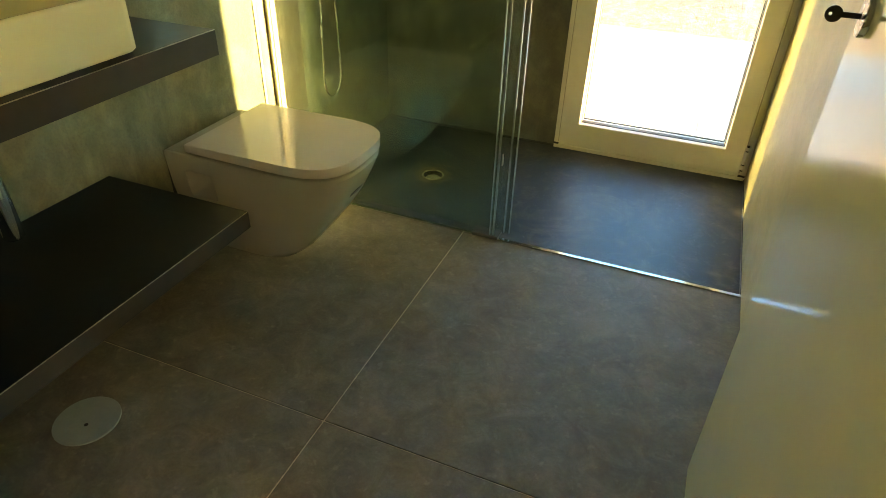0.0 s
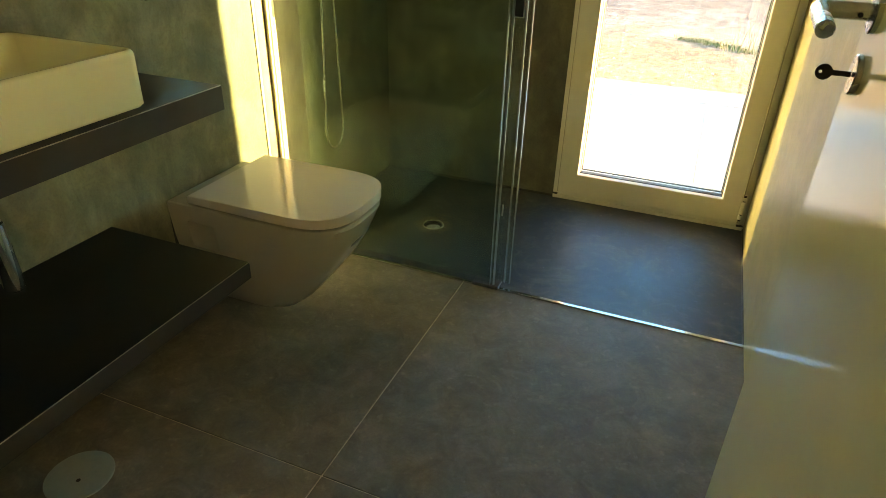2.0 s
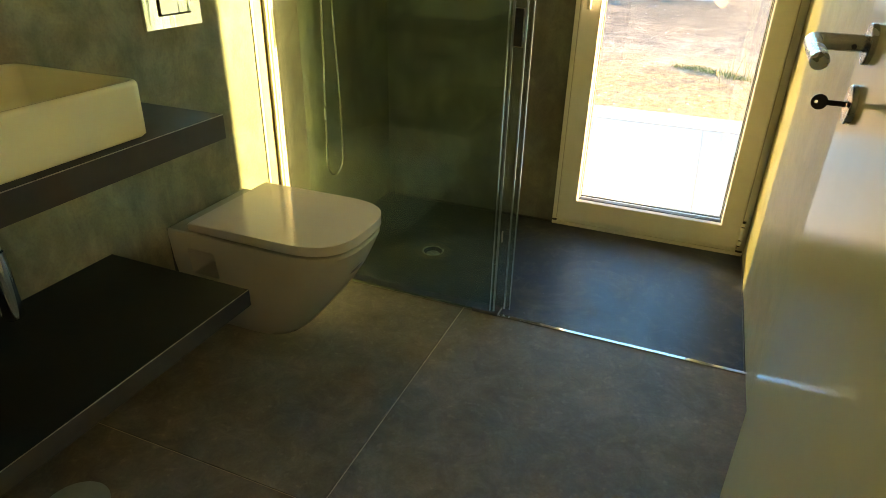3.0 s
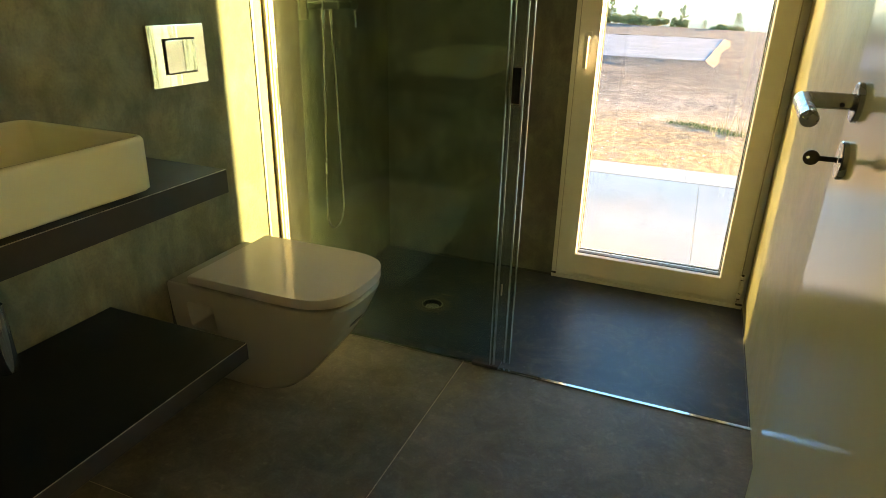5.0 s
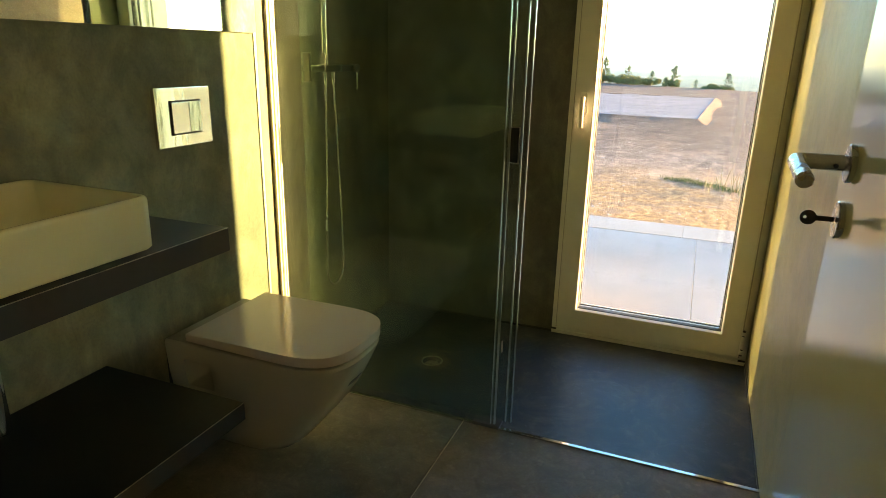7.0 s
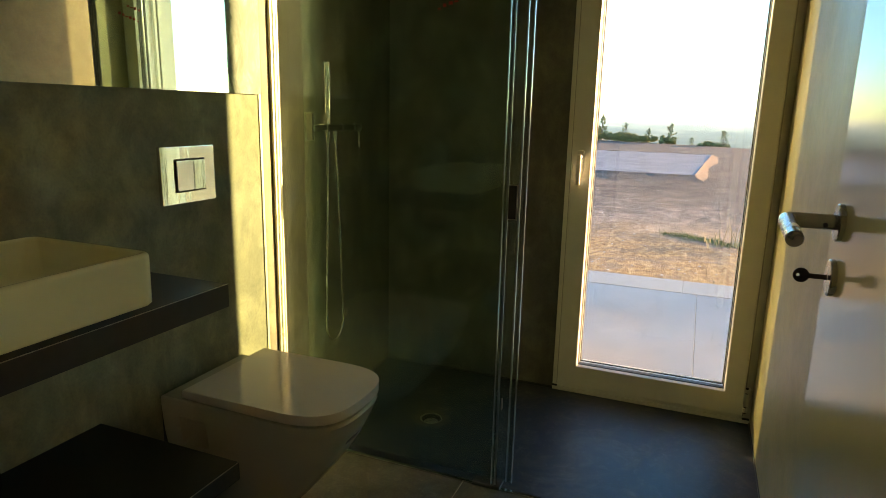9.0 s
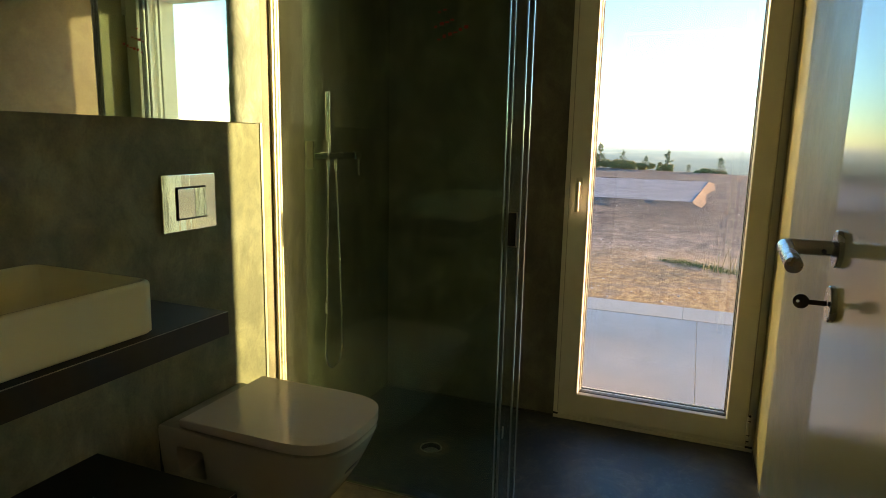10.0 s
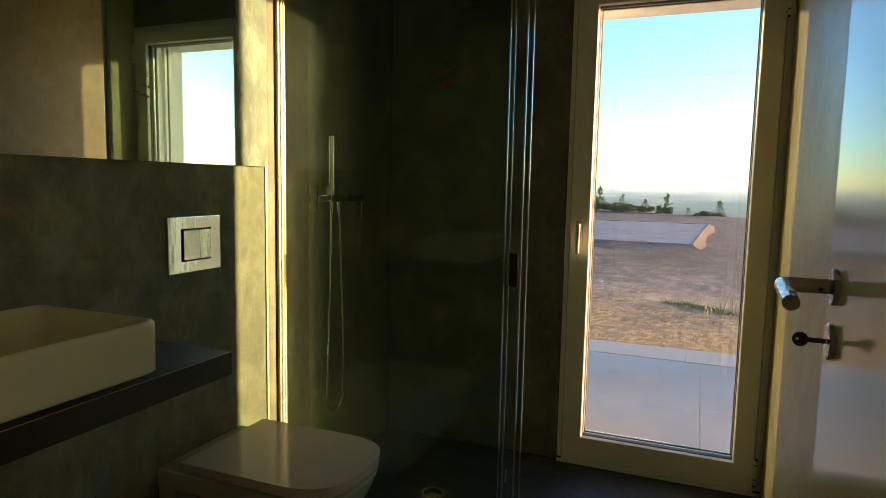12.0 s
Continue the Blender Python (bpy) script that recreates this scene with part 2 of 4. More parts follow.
def pane_material():
    """Clear glass with faint dried smears."""
    m = clear_glass("clear_window_glass", (0.98, 0.99, 0.985))
    n, l = m.node_tree.nodes, m.node_tree.links
    b = n["sheet"]
    smear = noise_tex(n, l, coords(n, l, (1, 1, 0.35)), 26, 6, 0.75, 0.4)
    dust = n.new("ShaderNodeBsdfDiffuse")
    dust.inputs["Color"].default_value = (0.7, 0.7, 0.7, 1)
    mx = n.new("ShaderNodeMixShader")
    l.new(ramp(n, l, smear, [(0.56, (0, 0, 0)), (0.75, (0.055,) * 3)]), mx.inputs[0])
    l.new(b.outputs[0], mx.inputs[1])
    l.new(dust.outputs[0], mx.inputs[2])
    l.new(mx.outputs[0], n["Material Output"].inputs["Surface"])
    return m


PANE_GLASS = pane_material()


def mirror_material():
    m, n, l, b = shader("dusty_mirror", 0.01, 1.0, (0.86, 0.88, 0.86))
    v = coords(n, l)
    smear = noise_tex(n, l, coords(n, l, (1, 1, 0.5)), 14, 6, 0.72, 0.5)
    dust = n.new("ShaderNodeBsdfDiffuse")
    dust.inputs["Color"].default_value = (0.8, 0.8, 0.76, 1)
    mx = n.new("ShaderNodeMixShader")
    g = n.new("ShaderNodeNewGeometry")
    sp = n.new("ShaderNodeSeparateXYZ")
    l.new(g.outputs["Position"], sp.inputs[0])
    # dust kept to the sunlit end, so the sun's glare is painted with it
    sunlit_end = n.new("ShaderNodeMapRange")
    sunlit_end.inputs[1].default_value, sunlit_end.inputs[2].default_value = 1.72, 1.86
    sunlit_end.inputs[3].default_value, sunlit_end.inputs[4].default_value = 0.04, 1.0
    l.new(sp.outputs["Y"], sunlit_end.inputs[0])
    dust_glare = n.new("ShaderNodeMath")
    dust_glare.operation = "MULTIPLY"
    l.new(ramp(n, l, smear, [(0.36, (0.46,) * 3), (0.5, (0.58,) * 3), (0.64, (0.86,) * 3)]), dust_glare.inputs[0])
    l.new(sunlit_end.outputs[0], dust_glare.inputs[1])
    l.new(dust_glare.outputs[0], mx.inputs[0])
    l.new(b.outputs[0], mx.inputs[1])
    l.new(dust.outputs[0], mx.inputs[2])
    l.new(mx.outputs[0], n["Material Output"].inputs["Surface"])
    return m


MIRROR = mirror_material()


def plate_chrome():
    m, n, l, b = shader("pressed_chrome", 0.03, 1.0, (0.80, 0.785, 0.76))
    ripple = noise_tex(n, l, coords(n, l, (1, 2.2, 0.35)), 7, 2, 0.45, 1.0)
    bump(n, l, b, ripple, 0.08, 0.012)
    return m


PLATE = plate_chrome()


def ground_material():
    m, n, l, b = shader("dry_reddish_soil", 0.95)
    v = coords(n, l)
    big = noise_tex(n, l, v, 0.35, 6, 0.65, 0.8)
    mid = noise_tex(n, l, v, 2.6, 7, 0.7, 0.5)
    soil = blend(n, l, ramp(n, l, big, [(0.38, (0.122, 0.095, 0.081)), (0.5, (0.200, 0.158, 0.134)), (0.62, (0.290, 0.238, 0.197))]),
                 ramp(n, l, mid, [(0.36, (0.080, 0.056, 0.045)), (0.5, (0.195, 0.153, 0.129)), (0.64, (0.352, 0.290, 0.240))]), 0.55)
    rut = noise_tex(n, l, coords(n, l, (1.0, 0.45, 1)), 1.7, 9, 0.72, 1.0)
    soil = blend(n, l, soil, ramp(n, l, rut, [(0.38, (0.50, 0.46, 0.46)), (0.5, (0.97, 0.95, 0.95)), (0.62, (1.36, 1.30, 1.24))]), 0.85, "MULTIPLY")
    clods = noise_tex(n, l, coords(n, l, (1, 0.26, 1)), 9.0, 9, 0.76, 0.8)
    soil = blend(n, l, soil, ramp(n, l, clods, [(0.36, (0.44, 0.41, 0.41)), (0.47, (0.92, 0.91, 0.91)), (0.54, (1.05, 1.04, 1.03)), (0.64, (1.75, 1.68, 1.58))]), 1.0, "MULTIPLY")
    pit = n.new("ShaderNodeTexVoronoi")
    pit.inputs["Scale"].default_value, pit.inputs["Randomness"].default_value = 5.5, 1.0
    l.new(coords(n, l, (1, 0.28, 1)), pit.inputs["Vector"])
    soil = blend(n, l, soil, ramp(n, l, pit.outputs["Distance"], [(0.06, (0.52, 0.47, 0.46)), (0.20, (1.0, 1.0, 1.0)), (0.75, (1.06, 1.05, 1.04))]), 0.75, "MULTIPLY")
    chip = noise_tex(n, l, coords(n, l, (1, 0.3, 1)), 24.0, 2, 0.5)
    soil = blend(n, l, soil, ramp(n, l, chip, [(0.70, (0, 0, 0)), (0.76, (0.22, 0.20, 0.17))]), 1.0, "ADD")
    straw = ramp(n, l, noise_tex(n, l, coords(n, l, (1, 0.4, 1)), 17, 7, 0.78), [(0.36, (0.155, 0.080, 0.030)), (0.5, (0.320, 0.192, 0.082)), (0.62, (0.545, 0.375, 0.178))])
    g = n.new("ShaderNodeNewGeometry")
    sp = n.new("ShaderNodeSeparateXYZ")
    l.new(g.outputs["Position"], sp.inputs[0])
    # far soil darkened in its colour, taking in the gravel bed's shadow area
    far_dark = n.new("ShaderNodeMapRange")
    far_dark.inputs[1].default_value, far_dark.inputs[2].default_value = 9.5, 13.0
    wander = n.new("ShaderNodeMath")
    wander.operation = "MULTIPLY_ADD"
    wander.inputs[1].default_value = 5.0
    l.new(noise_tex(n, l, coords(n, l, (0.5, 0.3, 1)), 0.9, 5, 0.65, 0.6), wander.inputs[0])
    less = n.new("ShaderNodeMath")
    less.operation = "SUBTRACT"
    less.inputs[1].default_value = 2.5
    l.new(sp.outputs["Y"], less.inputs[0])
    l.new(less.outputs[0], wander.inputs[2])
    l.new(wander.outputs[0], far_dark.inputs[0])
    soil = blend(n, l, soil, ramp(n, l, far_dark.outputs[0], [(0.0, (1, 1, 1)), (1.0, (0.48, 0.455, 0.46))]), 1.0, "MULTIPLY")
    near = n.new("ShaderNodeMapRange")
    near.inputs[1].default_value, near.inputs[2].default_value = 6.4, 9.6
    near.inputs[3].default_value, near.inputs[4].default_value = 1.15, 0.0
    l.new(sp.outputs["Y"], near.inputs[0])
    patchy = n.new("ShaderNodeMath")
    patchy.operation = "MULTIPLY"
    patchy.use_clamp = True
    l.new(near.outputs[0], patchy.inputs[0])
    l.new(ramp(n, l, noise_tex(n, l, v, 1.9, 6, 0.7, 0.5), [(0.38, (0.30,) * 3), (0.56, (1.0,) * 3)]), patchy.inputs[1])
    col = blend(n, l, soil, straw, patchy.outputs[0])
    l.new(col, b.inputs["Base Color"])
    fine = noise_tex(n, l, coords(n, l, (1, 0.35, 1)), 16, 8, 0.75)
    bump(n, l, b, fine, 1.0, 0.06)
    return m


SOIL = ground_material()


def gravel_material():
    m, n, l, b = shader("pale_blue_grey_gravel", 0.9)
    v = coords(n, l)
    vo = n.new("ShaderNodeTexVoronoi")
    vo.inputs["Scale"].default_value = 14
    l.new(v, vo.inputs["Vector"])
    f = noise_tex(n, l, coords(n, l, (0.6, 2.0, 1)), 1.6, 6, 0.7)
    col = blend(n, l, ramp(n, l, vo.outputs["Distance"], [(0.0, (0.250, 0.250, 0.270)), (0.6, (0.115, 0.118, 0.135))]),
                ramp(n, l, f, [(0.38, (0.125, 0.128, 0.145)), (0.60, (0.330, 0.325, 0.340))]), 0.5)
    l.new(col, b.inputs["Base Color"])
    bump(n, l, b, vo.outputs["Distance"], 0.8, 0.04)
    return m


GRAVEL = gravel_material()
BATTER = plain("sandy_soil_bank", (0.150, 0.088, 0.050), 0.95, vary=0.3, scale=6, relief=0.5)
TERRACE = plain("pale_terrace_porcelain", (0.182, 0.160, 0.147), 0.45, vary=0.16, scale=4.5, relief=0.1)
BORDER = plain("light_terrace_border", (0.31, 0.27, 0.225), 0.55, vary=0.08, scale=4)
PLASTER_OUT = plain("white_facade_plaster", (0.75, 0.74, 0.70), 0.85, vary=0.05, scale=10, relief=0.2)
NEEDLE = plain("pine_needles", (0.13, 0.165, 0.055), 0.8, vary=0.5, scale=9)
BUSH = plain("olive_bush_leaves", (0.19, 0.175, 0.055), 0.8, vary=0.5, scale=7)
BARK = plain("pine_bark", (0.12, 0.085, 0.06), 0.9, vary=0.3, scale=30)
GRASS = plain("green_grass_blades", (0.115, 0.14, 0.04), 0.8, vary=0.4, scale=14)
PEBBLE = plain("pale_limestone", (0.48, 0.45, 0.41), 0.9, vary=0.3, scale=4)
STRAW = plain("dry_straw_blades", (0.46, 0.35, 0.18), 0.85, vary=0.3, scale=14)


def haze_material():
    """Far plain and sea; the evening haze and its scattered light are painted as a glowing colour."""
    m, n, l, b = shader("painted_haze_distance")
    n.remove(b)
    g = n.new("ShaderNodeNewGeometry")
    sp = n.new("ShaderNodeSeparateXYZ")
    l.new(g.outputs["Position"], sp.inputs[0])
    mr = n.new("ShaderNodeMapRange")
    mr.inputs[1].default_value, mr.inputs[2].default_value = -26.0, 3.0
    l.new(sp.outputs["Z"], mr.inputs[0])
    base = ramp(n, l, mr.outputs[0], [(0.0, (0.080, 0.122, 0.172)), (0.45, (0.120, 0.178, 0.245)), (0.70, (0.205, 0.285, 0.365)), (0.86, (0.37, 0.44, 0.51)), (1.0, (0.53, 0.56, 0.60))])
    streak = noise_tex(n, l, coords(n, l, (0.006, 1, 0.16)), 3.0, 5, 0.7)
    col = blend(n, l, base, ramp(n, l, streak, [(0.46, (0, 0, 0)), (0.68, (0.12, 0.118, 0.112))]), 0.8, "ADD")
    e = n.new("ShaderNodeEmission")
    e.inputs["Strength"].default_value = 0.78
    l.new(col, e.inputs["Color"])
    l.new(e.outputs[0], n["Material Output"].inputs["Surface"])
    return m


HAZE = haze_material()

# ---- mesh helpers ----


def finish(name, bm, mat, smooth=False):
    me = bpy.data.meshes.new(name)
    bmesh.ops.recalc_face_normals(bm, faces=bm.faces[:])
    bm.to_mesh(me)
    bm.free()
    me.materials.append(mat)
    if smooth:
        me.shade_smooth()
        me.set_sharp_from_angle(angle=radians(42))
    ob = new(name, me)
    if smooth and len(me.polygons) < 6000:
        wn_ = ob.modifiers.new("weighted_normals", "WEIGHTED_NORMAL")
        wn_.keep_sharp, wn_.weight = True, 80
    return ob


def part(name, bm, mat, parent=None, label="", smooth=False):
    ob = finish(name, bm, mat, smooth)
    if parent is not None:
        ob.parent = parent
    if label:
        tagged(ob, label)
    return ob


def thing(name, at, label, category, group="", kind=""):
    e = new(name)
    e.location = at
    e.empty_display_size = 0.05
    scene.view_layers[0].update()
    return tagged(e, label, category, group, kind)


def under(ob, parent):
    """Parent ob, whose mesh is in world coordinates."""
    ob.parent = parent
    base = parent.matrix_basis.copy()
    if parent.parent is not None:
        base = parent.parent.matrix_basis @ parent.matrix_parent_inverse @ base
    ob.matrix_parent_inverse = base.inverted()
    return ob


def piece(name, bm, mat, parent, label="", smooth=True):
    return under(part(name, bm, mat, None, label, smooth), parent)


def box(bm, x0, x1, y0, y1, z0, z1, bevel=0.0, segs=2):
    vs = [bm.verts.new((x, y, z)) for x in (x0, x1) for y in (y0, y1) for z in (z0, z1)]
    fs = [bm.faces.new([vs[i] for i in f]) for f in ((0, 1, 3, 2), (4, 6, 7, 5), (0, 4, 5, 1), (2, 3, 7, 6), (0, 2, 6, 4), (1, 5, 7, 3))]
    if bevel:
        es = list({e for f in fs for e in f.edges})
        bmesh.ops.bevel(bm, geom=es, offset=bevel, segments=segs, profile=0.5, affect="EDGES", clamp_overlap=True)
    return bm


def boxed(x0, x1, y0, y1, z0, z1, bevel=0.0, segs=2):
    return box(bmesh.new(), x0, x1, y0, y1, z0, z1, bevel, segs)


def loft(rings, close_bottom=True, close_top=True, bm=None):
    bm = bm or bmesh.new()
    rows = [[bm.verts.new(p) for p in r] for r in rings]
    for a, b in zip(rows, rows[1:]):
        for i in range(len(a)):
            j = (i + 1) % len(a)
            bm.faces.new((a[i], a[j], b[j], b[i]))
    if close_bottom:
        bm.faces.new(rows[0][::-1])
    if close_top:
        bm.faces.new(rows[-1])
    return bm


def rod(p0, p1, r, n=20, r1=None, bm=None, rounded=0.0):
    """A round bar from p0 to p1, its ends softened."""
    p0, p1 = Vector(p0), Vector(p1)
    d = (p1 - p0).normalized()
    a = d.orthogonal().normalized()
    b = d.cross(a)
    r1 = r if r1 is None else r1
    e = rounded
    stops = [(p0, r - e), (p0 + d * e, r), (p1 - d * e, r1), (p1, r1 - e)] if e else [(p0, r), (p1, r1)]
    rings = [[c + (a * math.cos(2 * math.pi * k / n) + b * math.sin(2 * math.pi * k / n)) * q for k in range(n)] for c, q in stops]
    return loft(rings, bm=bm)


def tube(points, r, n=10, bm=None):
    """A round tube that follows a line of points."""
    pts = [Vector(p) for p in points]
    rings = []
    a = None
    for i, p in enumerate(pts):
        d = (pts[min(i + 1, len(pts) - 1)] - pts[max(i - 1, 0)]).normalized()
        a = d.orthogonal().normalized() if a is None else (a - d * a.dot(d)).normalized()
        b = d.cross(a)
        rings.append([p + (a * math.cos(2 * math.pi * k / n) + b * math.sin(2 * math.pi * k / n)) * r for k in range(n)])
    return loft(rings, bm=bm)


def prism(outline, z0, z1, bevel=0.0, segs=3, top_only=False):
    """An outline in plan, drawn up from z0 to z1."""
    bm = loft([[(x, y, z0) for x, y in outline], [(x, y, z1) for x, y in outline]])
    if bevel:
        es = [e for e in bm.edges if abs(e.verts[0].co.z - e.verts[1].co.z) < 1e-6 and (e.verts[0].co.z > (z0 + z1) / 2 or not top_only)]
        bmesh.ops.bevel(bm, geom=es, offset=bevel, segments=segs, profile=0.5, affect="EDGES")
    return bm


def ring_frame(x0, x1, y0, y1, z0, z1, w, bevel=0.0):
    """Four mitred bars round an opening in the x-z plane, each with a width of its own (left, right, bottom, top)."""
    wl_, wr_, wb_, wt_ = w
    bm = bmesh.new()
    prof = [((x0, z0), (x1, z0), (x1, z1), (x0, z1)), ((x0 + wl_, z0 + wb_), (x1 - wr_, z0 + wb_), (x1 - wr_, z1 - wt_), (x0 + wl_, z1 - wt_))]
    o0, i0 = [[bm.verts.new((x, y0, z)) for x, z in ring] for ring in prof]
    o1, i1 = [[bm.verts.new((x, y1, z)) for x, z in ring] for ring in prof]
    for k in range(4):
        j = (k + 1) % 4
        bm.faces.new((o0[k], o0[j], i0[j], i0[k]))
        bm.faces.new((o1[k], i1[k], i1[j], o1[j]))
        bm.faces.new((o0[k], o1[k], o1[j], o0[j]))
        bm.faces.new((i0[k], i0[j], i1[j], i1[k]))
    if bevel:
        bmesh.ops.bevel(bm, geom=bm.edges[:], offset=bevel, segments=2, profile=0.5, affect="EDGES")
    return bm


def profile_ring(x0, x1, z0, z1, profile):
    """A rectangular frame in a wall's plane; profile: (inset, y) corners of its cross-section, in order."""
    rings = [[(x0 + d, y, z0 + d), (x1 - d, y, z0 + d), (x1 - d, y, z1 - d), (x0 + d, y, z1 - d)] for d, y in profile]
    bm = loft(rings + rings[:1], False, False)
    bmesh.ops.remove_doubles(bm, verts=bm.verts[:], dist=1e-6)
    bmesh.ops.recalc_face_normals(bm, faces=bm.faces[:])
    return bm


# ---- plan, in metres ----
XL, XR = -1.0, 0.658            # faces of the long walls
YS, YG, YB = 0.40, 2.0, 2.87   # entrance wall, shower screen, garden wall
YO = 3.22                     # outer face of the garden wall
ZC = 2.45
WX0, WX1, WZ0, WZ1 = -0.160, 0.658, 0.0, 2.050   # opening of the garden door
SOFFIT = 1.979                 # underside of the outer lintel


def wall(name, blocks, mat, label):
    e = thing(name, (0, 0, 0), label, "wall", kind="structure")
    for k, b in enumerate(blocks):
        piece("wall_part", boxed(*b), mat, e, smooth=False)
    return e


def solid(name, bm, mat, label, category, kind="structure", smooth=False):
    return tagged(finish(name, bm, mat, smooth), label, category, kind=kind)


solid("wall_west", boxed(XL - 0.2, XL, YS, YG, -0.1, ZC), WALL, "olive grey trowelled micro-cement wall", "wall")
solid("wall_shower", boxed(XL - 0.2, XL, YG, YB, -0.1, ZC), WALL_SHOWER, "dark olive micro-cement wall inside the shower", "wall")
solid("wall_east", boxed(XR, XR + 0.2, YS, YB, -0.1, ZC), WALL_LIT, "trowelled micro-cement wall beside the door, light put into its colour", "wall")


def garden_wall():
    bm, out = bmesh.new(), bmesh.new()
    ym = YB + 0.078
    for b, y0, y1, x1 in ((bm, YB, ym, 0.6), (out, ym, YO, 0.6)):
        box(b, XL - 0.2, WX0, y0, y1, -0.2, ZC)
        box(b, WX1, WX1 + x1, y0, y1, -0.2, ZC)
        box(b, WX0, WX1, y0, y1, WZ1 if b is bm else SOFFIT, ZC)
        box(b, WX0, WX1, y0, y1, -0.2, -0.045)
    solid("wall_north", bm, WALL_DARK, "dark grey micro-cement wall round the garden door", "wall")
    solid("facade", out, PLASTER_OUT, "white plastered outer wall and door reveal", "facade")


def entrance_wall():
    bm = bmesh.new()
    box(bm, XL - 0.2, -0.26, YS - 0.15, YS, -0.1, ZC)
    box(bm, 0.615, XR + 0.2, YS - 0.15, YS, -0.1, ZC)
    box(bm, -0.26, 0.615, YS - 0.15, YS, 2.06, ZC)
    solid("wall_south", bm, WALL, "micro-cement wall with the entrance doorway", "wall")


garden_wall()
entrance_wall()
solid("ceiling", boxed(-2.2, 1.45, -1.5, YO, ZC, ZC + 0.2), CEIL, "plain white painted ceiling", "ceiling")


def hall():
    bm = bmesh.new()
    hx, hy = 1.25, -1.3
    box(bm, -2.2, -2.0, hy - 0.2, 0.25, -0.1, ZC)
    wy0, wy1 = -0.70, 0.14       # added opening for fill light, outside the view
    box(bm, hx, hx + 0.2, hy - 0.2, wy0, -0.1, ZC)
    box(bm, hx, hx + 0.2, wy1, 0.25, -0.1, ZC)
    box(bm, hx, hx + 0.2, wy0, wy1, -0.1, 1.12)
    box(bm, hx, hx + 0.2, wy0, wy1, 2.25, ZC)
    box(bm, -2.0, XL - 0.2, 0.25, 0.40, -0.1, ZC)
    box(bm, XR + 0.2, hx + 0.2, 0.25, 0.40, -0.1, ZC)
    box(bm, -2.0, hx, hy - 0.2, hy, -0.1, ZC)
    solid("added_hall_wall", bm, HALL_PAINT, "added unseen hall walls with an opening for fill light", "wall")
    # added unseen thin cream cloth in soft folds, which the sun turns into fill light
    bm = bmesh.new()
    cols = [[bm.verts.new((hx - 0.045 + 0.018 * math.sin(70 * (wy0 - 0.06 + (wy1 - wy0 + 0.12) * k / 90)), wy0 - 0.06 + (wy1 - wy0 + 0.12) * k / 90, z)) for z in (1.02, 2.32)] for k in range(91)]
    for a, b in zip(cols, cols[1:]):
        bm.faces.new((a[0], b[0], b[1], a[1]))
    tagged(finish("added_fill_cloth", bm, FILL_CLOTH, True), "added unseen cream cloth over the opening, for fill light", "curtain", kind="structure")


hall()

# ---- floors ----
floor = thing("floor", (0, 0, 0), "taupe cement-look porcelain tile floor with pale joints", "floor", kind="structure")
piece("grout_bed", boxed(-2.2, 1.45, -1.5, YS, -0.1, -0.003), GROUT, floor, "pale beige grout", smooth=False)
piece("grout_bed", boxed(XL, XR, YS, YG - 0.007, -0.1, -0.003), GROUT, floor, "pale beige grout", smooth=False)
for tx0, tx1, ty0, ty1 in ((XL, -0.272, 1.0577, YG - 0.007), (-0.268, XR, 1.0577, YG - 0.007), (XL, -0.272, YS, 1.0543), (-0.268, XR, YS, 1.0543),
                           (-2.0, -1.472, -0.145, YS), (-1.468, -0.272, -0.145, YS), (-0.268, 0.93, -0.145, YS), (0.933, 1.25, -0.145, YS),
                           (-2.0, -1.472, -1.3, -0.148), (-1.468, -0.272, -1.3, -0.148), (-0.268, 0.93, -1.3, -0.148), (0.933, 1.25, -1.3, -0.148)):
    piece("tile", boxed(tx0, tx1, ty0, ty1, -0.012, 0.0, 0.001, 1), TILE, floor, smooth=False)


def shower_base():
    bm = bmesh.new()
    cx, cy, half, hole = -0.552, 2.38, 0.10, 0.0425

    def at(x, y):
        d = math.hypot(x - cx, y - cy)
        return bm.verts.new((x, y, -0.004 - 0.010 * max(0, 1 - d / 0.7) + 0.0012 * noise.noise((x * 3, y * 3, 0))))

    def steps(lo, hi, c, k0, k1):
        return ([lo + (c - half - lo) * i / k0 for i in range(k0)] + [c - half, c + half]
                + [c + half + (hi - c - half) * (i + 1) / k1 for i in range(k1)])

    xs, ys = steps(XL, XR, cx, 9, 26), steps(YG + 0.007, YB, cy, 8, 10)
    grid = [[at(x, y) for x in xs] for y in ys]
    for j in range(len(ys) - 1):
        for i in range(len(xs) - 1):
            if not (i == 9 and j == 8):
                bm.faces.new((grid[j][i], grid[j][i + 1], grid[j + 1][i + 1], grid[j + 1][i]))
    turns = []
    for k in range(48):
        a = 2 * math.pi * k / 48
        c, s_ = math.cos(a), math.sin(a)
        far = half / max(abs(c), abs(s_))
        turns.append([at(cx + c * r, cy + s_ * r) for r in (hole, hole + (far - hole) * 0.5, far)])
    for k in range(48):
        for q in range(2):
            bm.faces.new((turns[k][q], turns[k][q + 1], turns[(k + 1) % 48][q + 1], turns[(k + 1) % 48][q]))
    solid("shower_floor", bm, SHOWER_FLOOR, "dark blue-grey micro-cement shower floor", "floor", smooth=True)


shower_base()
solid("trim", boxed(XL, XR, YG - 0.007, YG + 0.006, -0.02, 0.005, 0.001), CHROME, "thin chrome edge strip between tiles and shower", "trim")

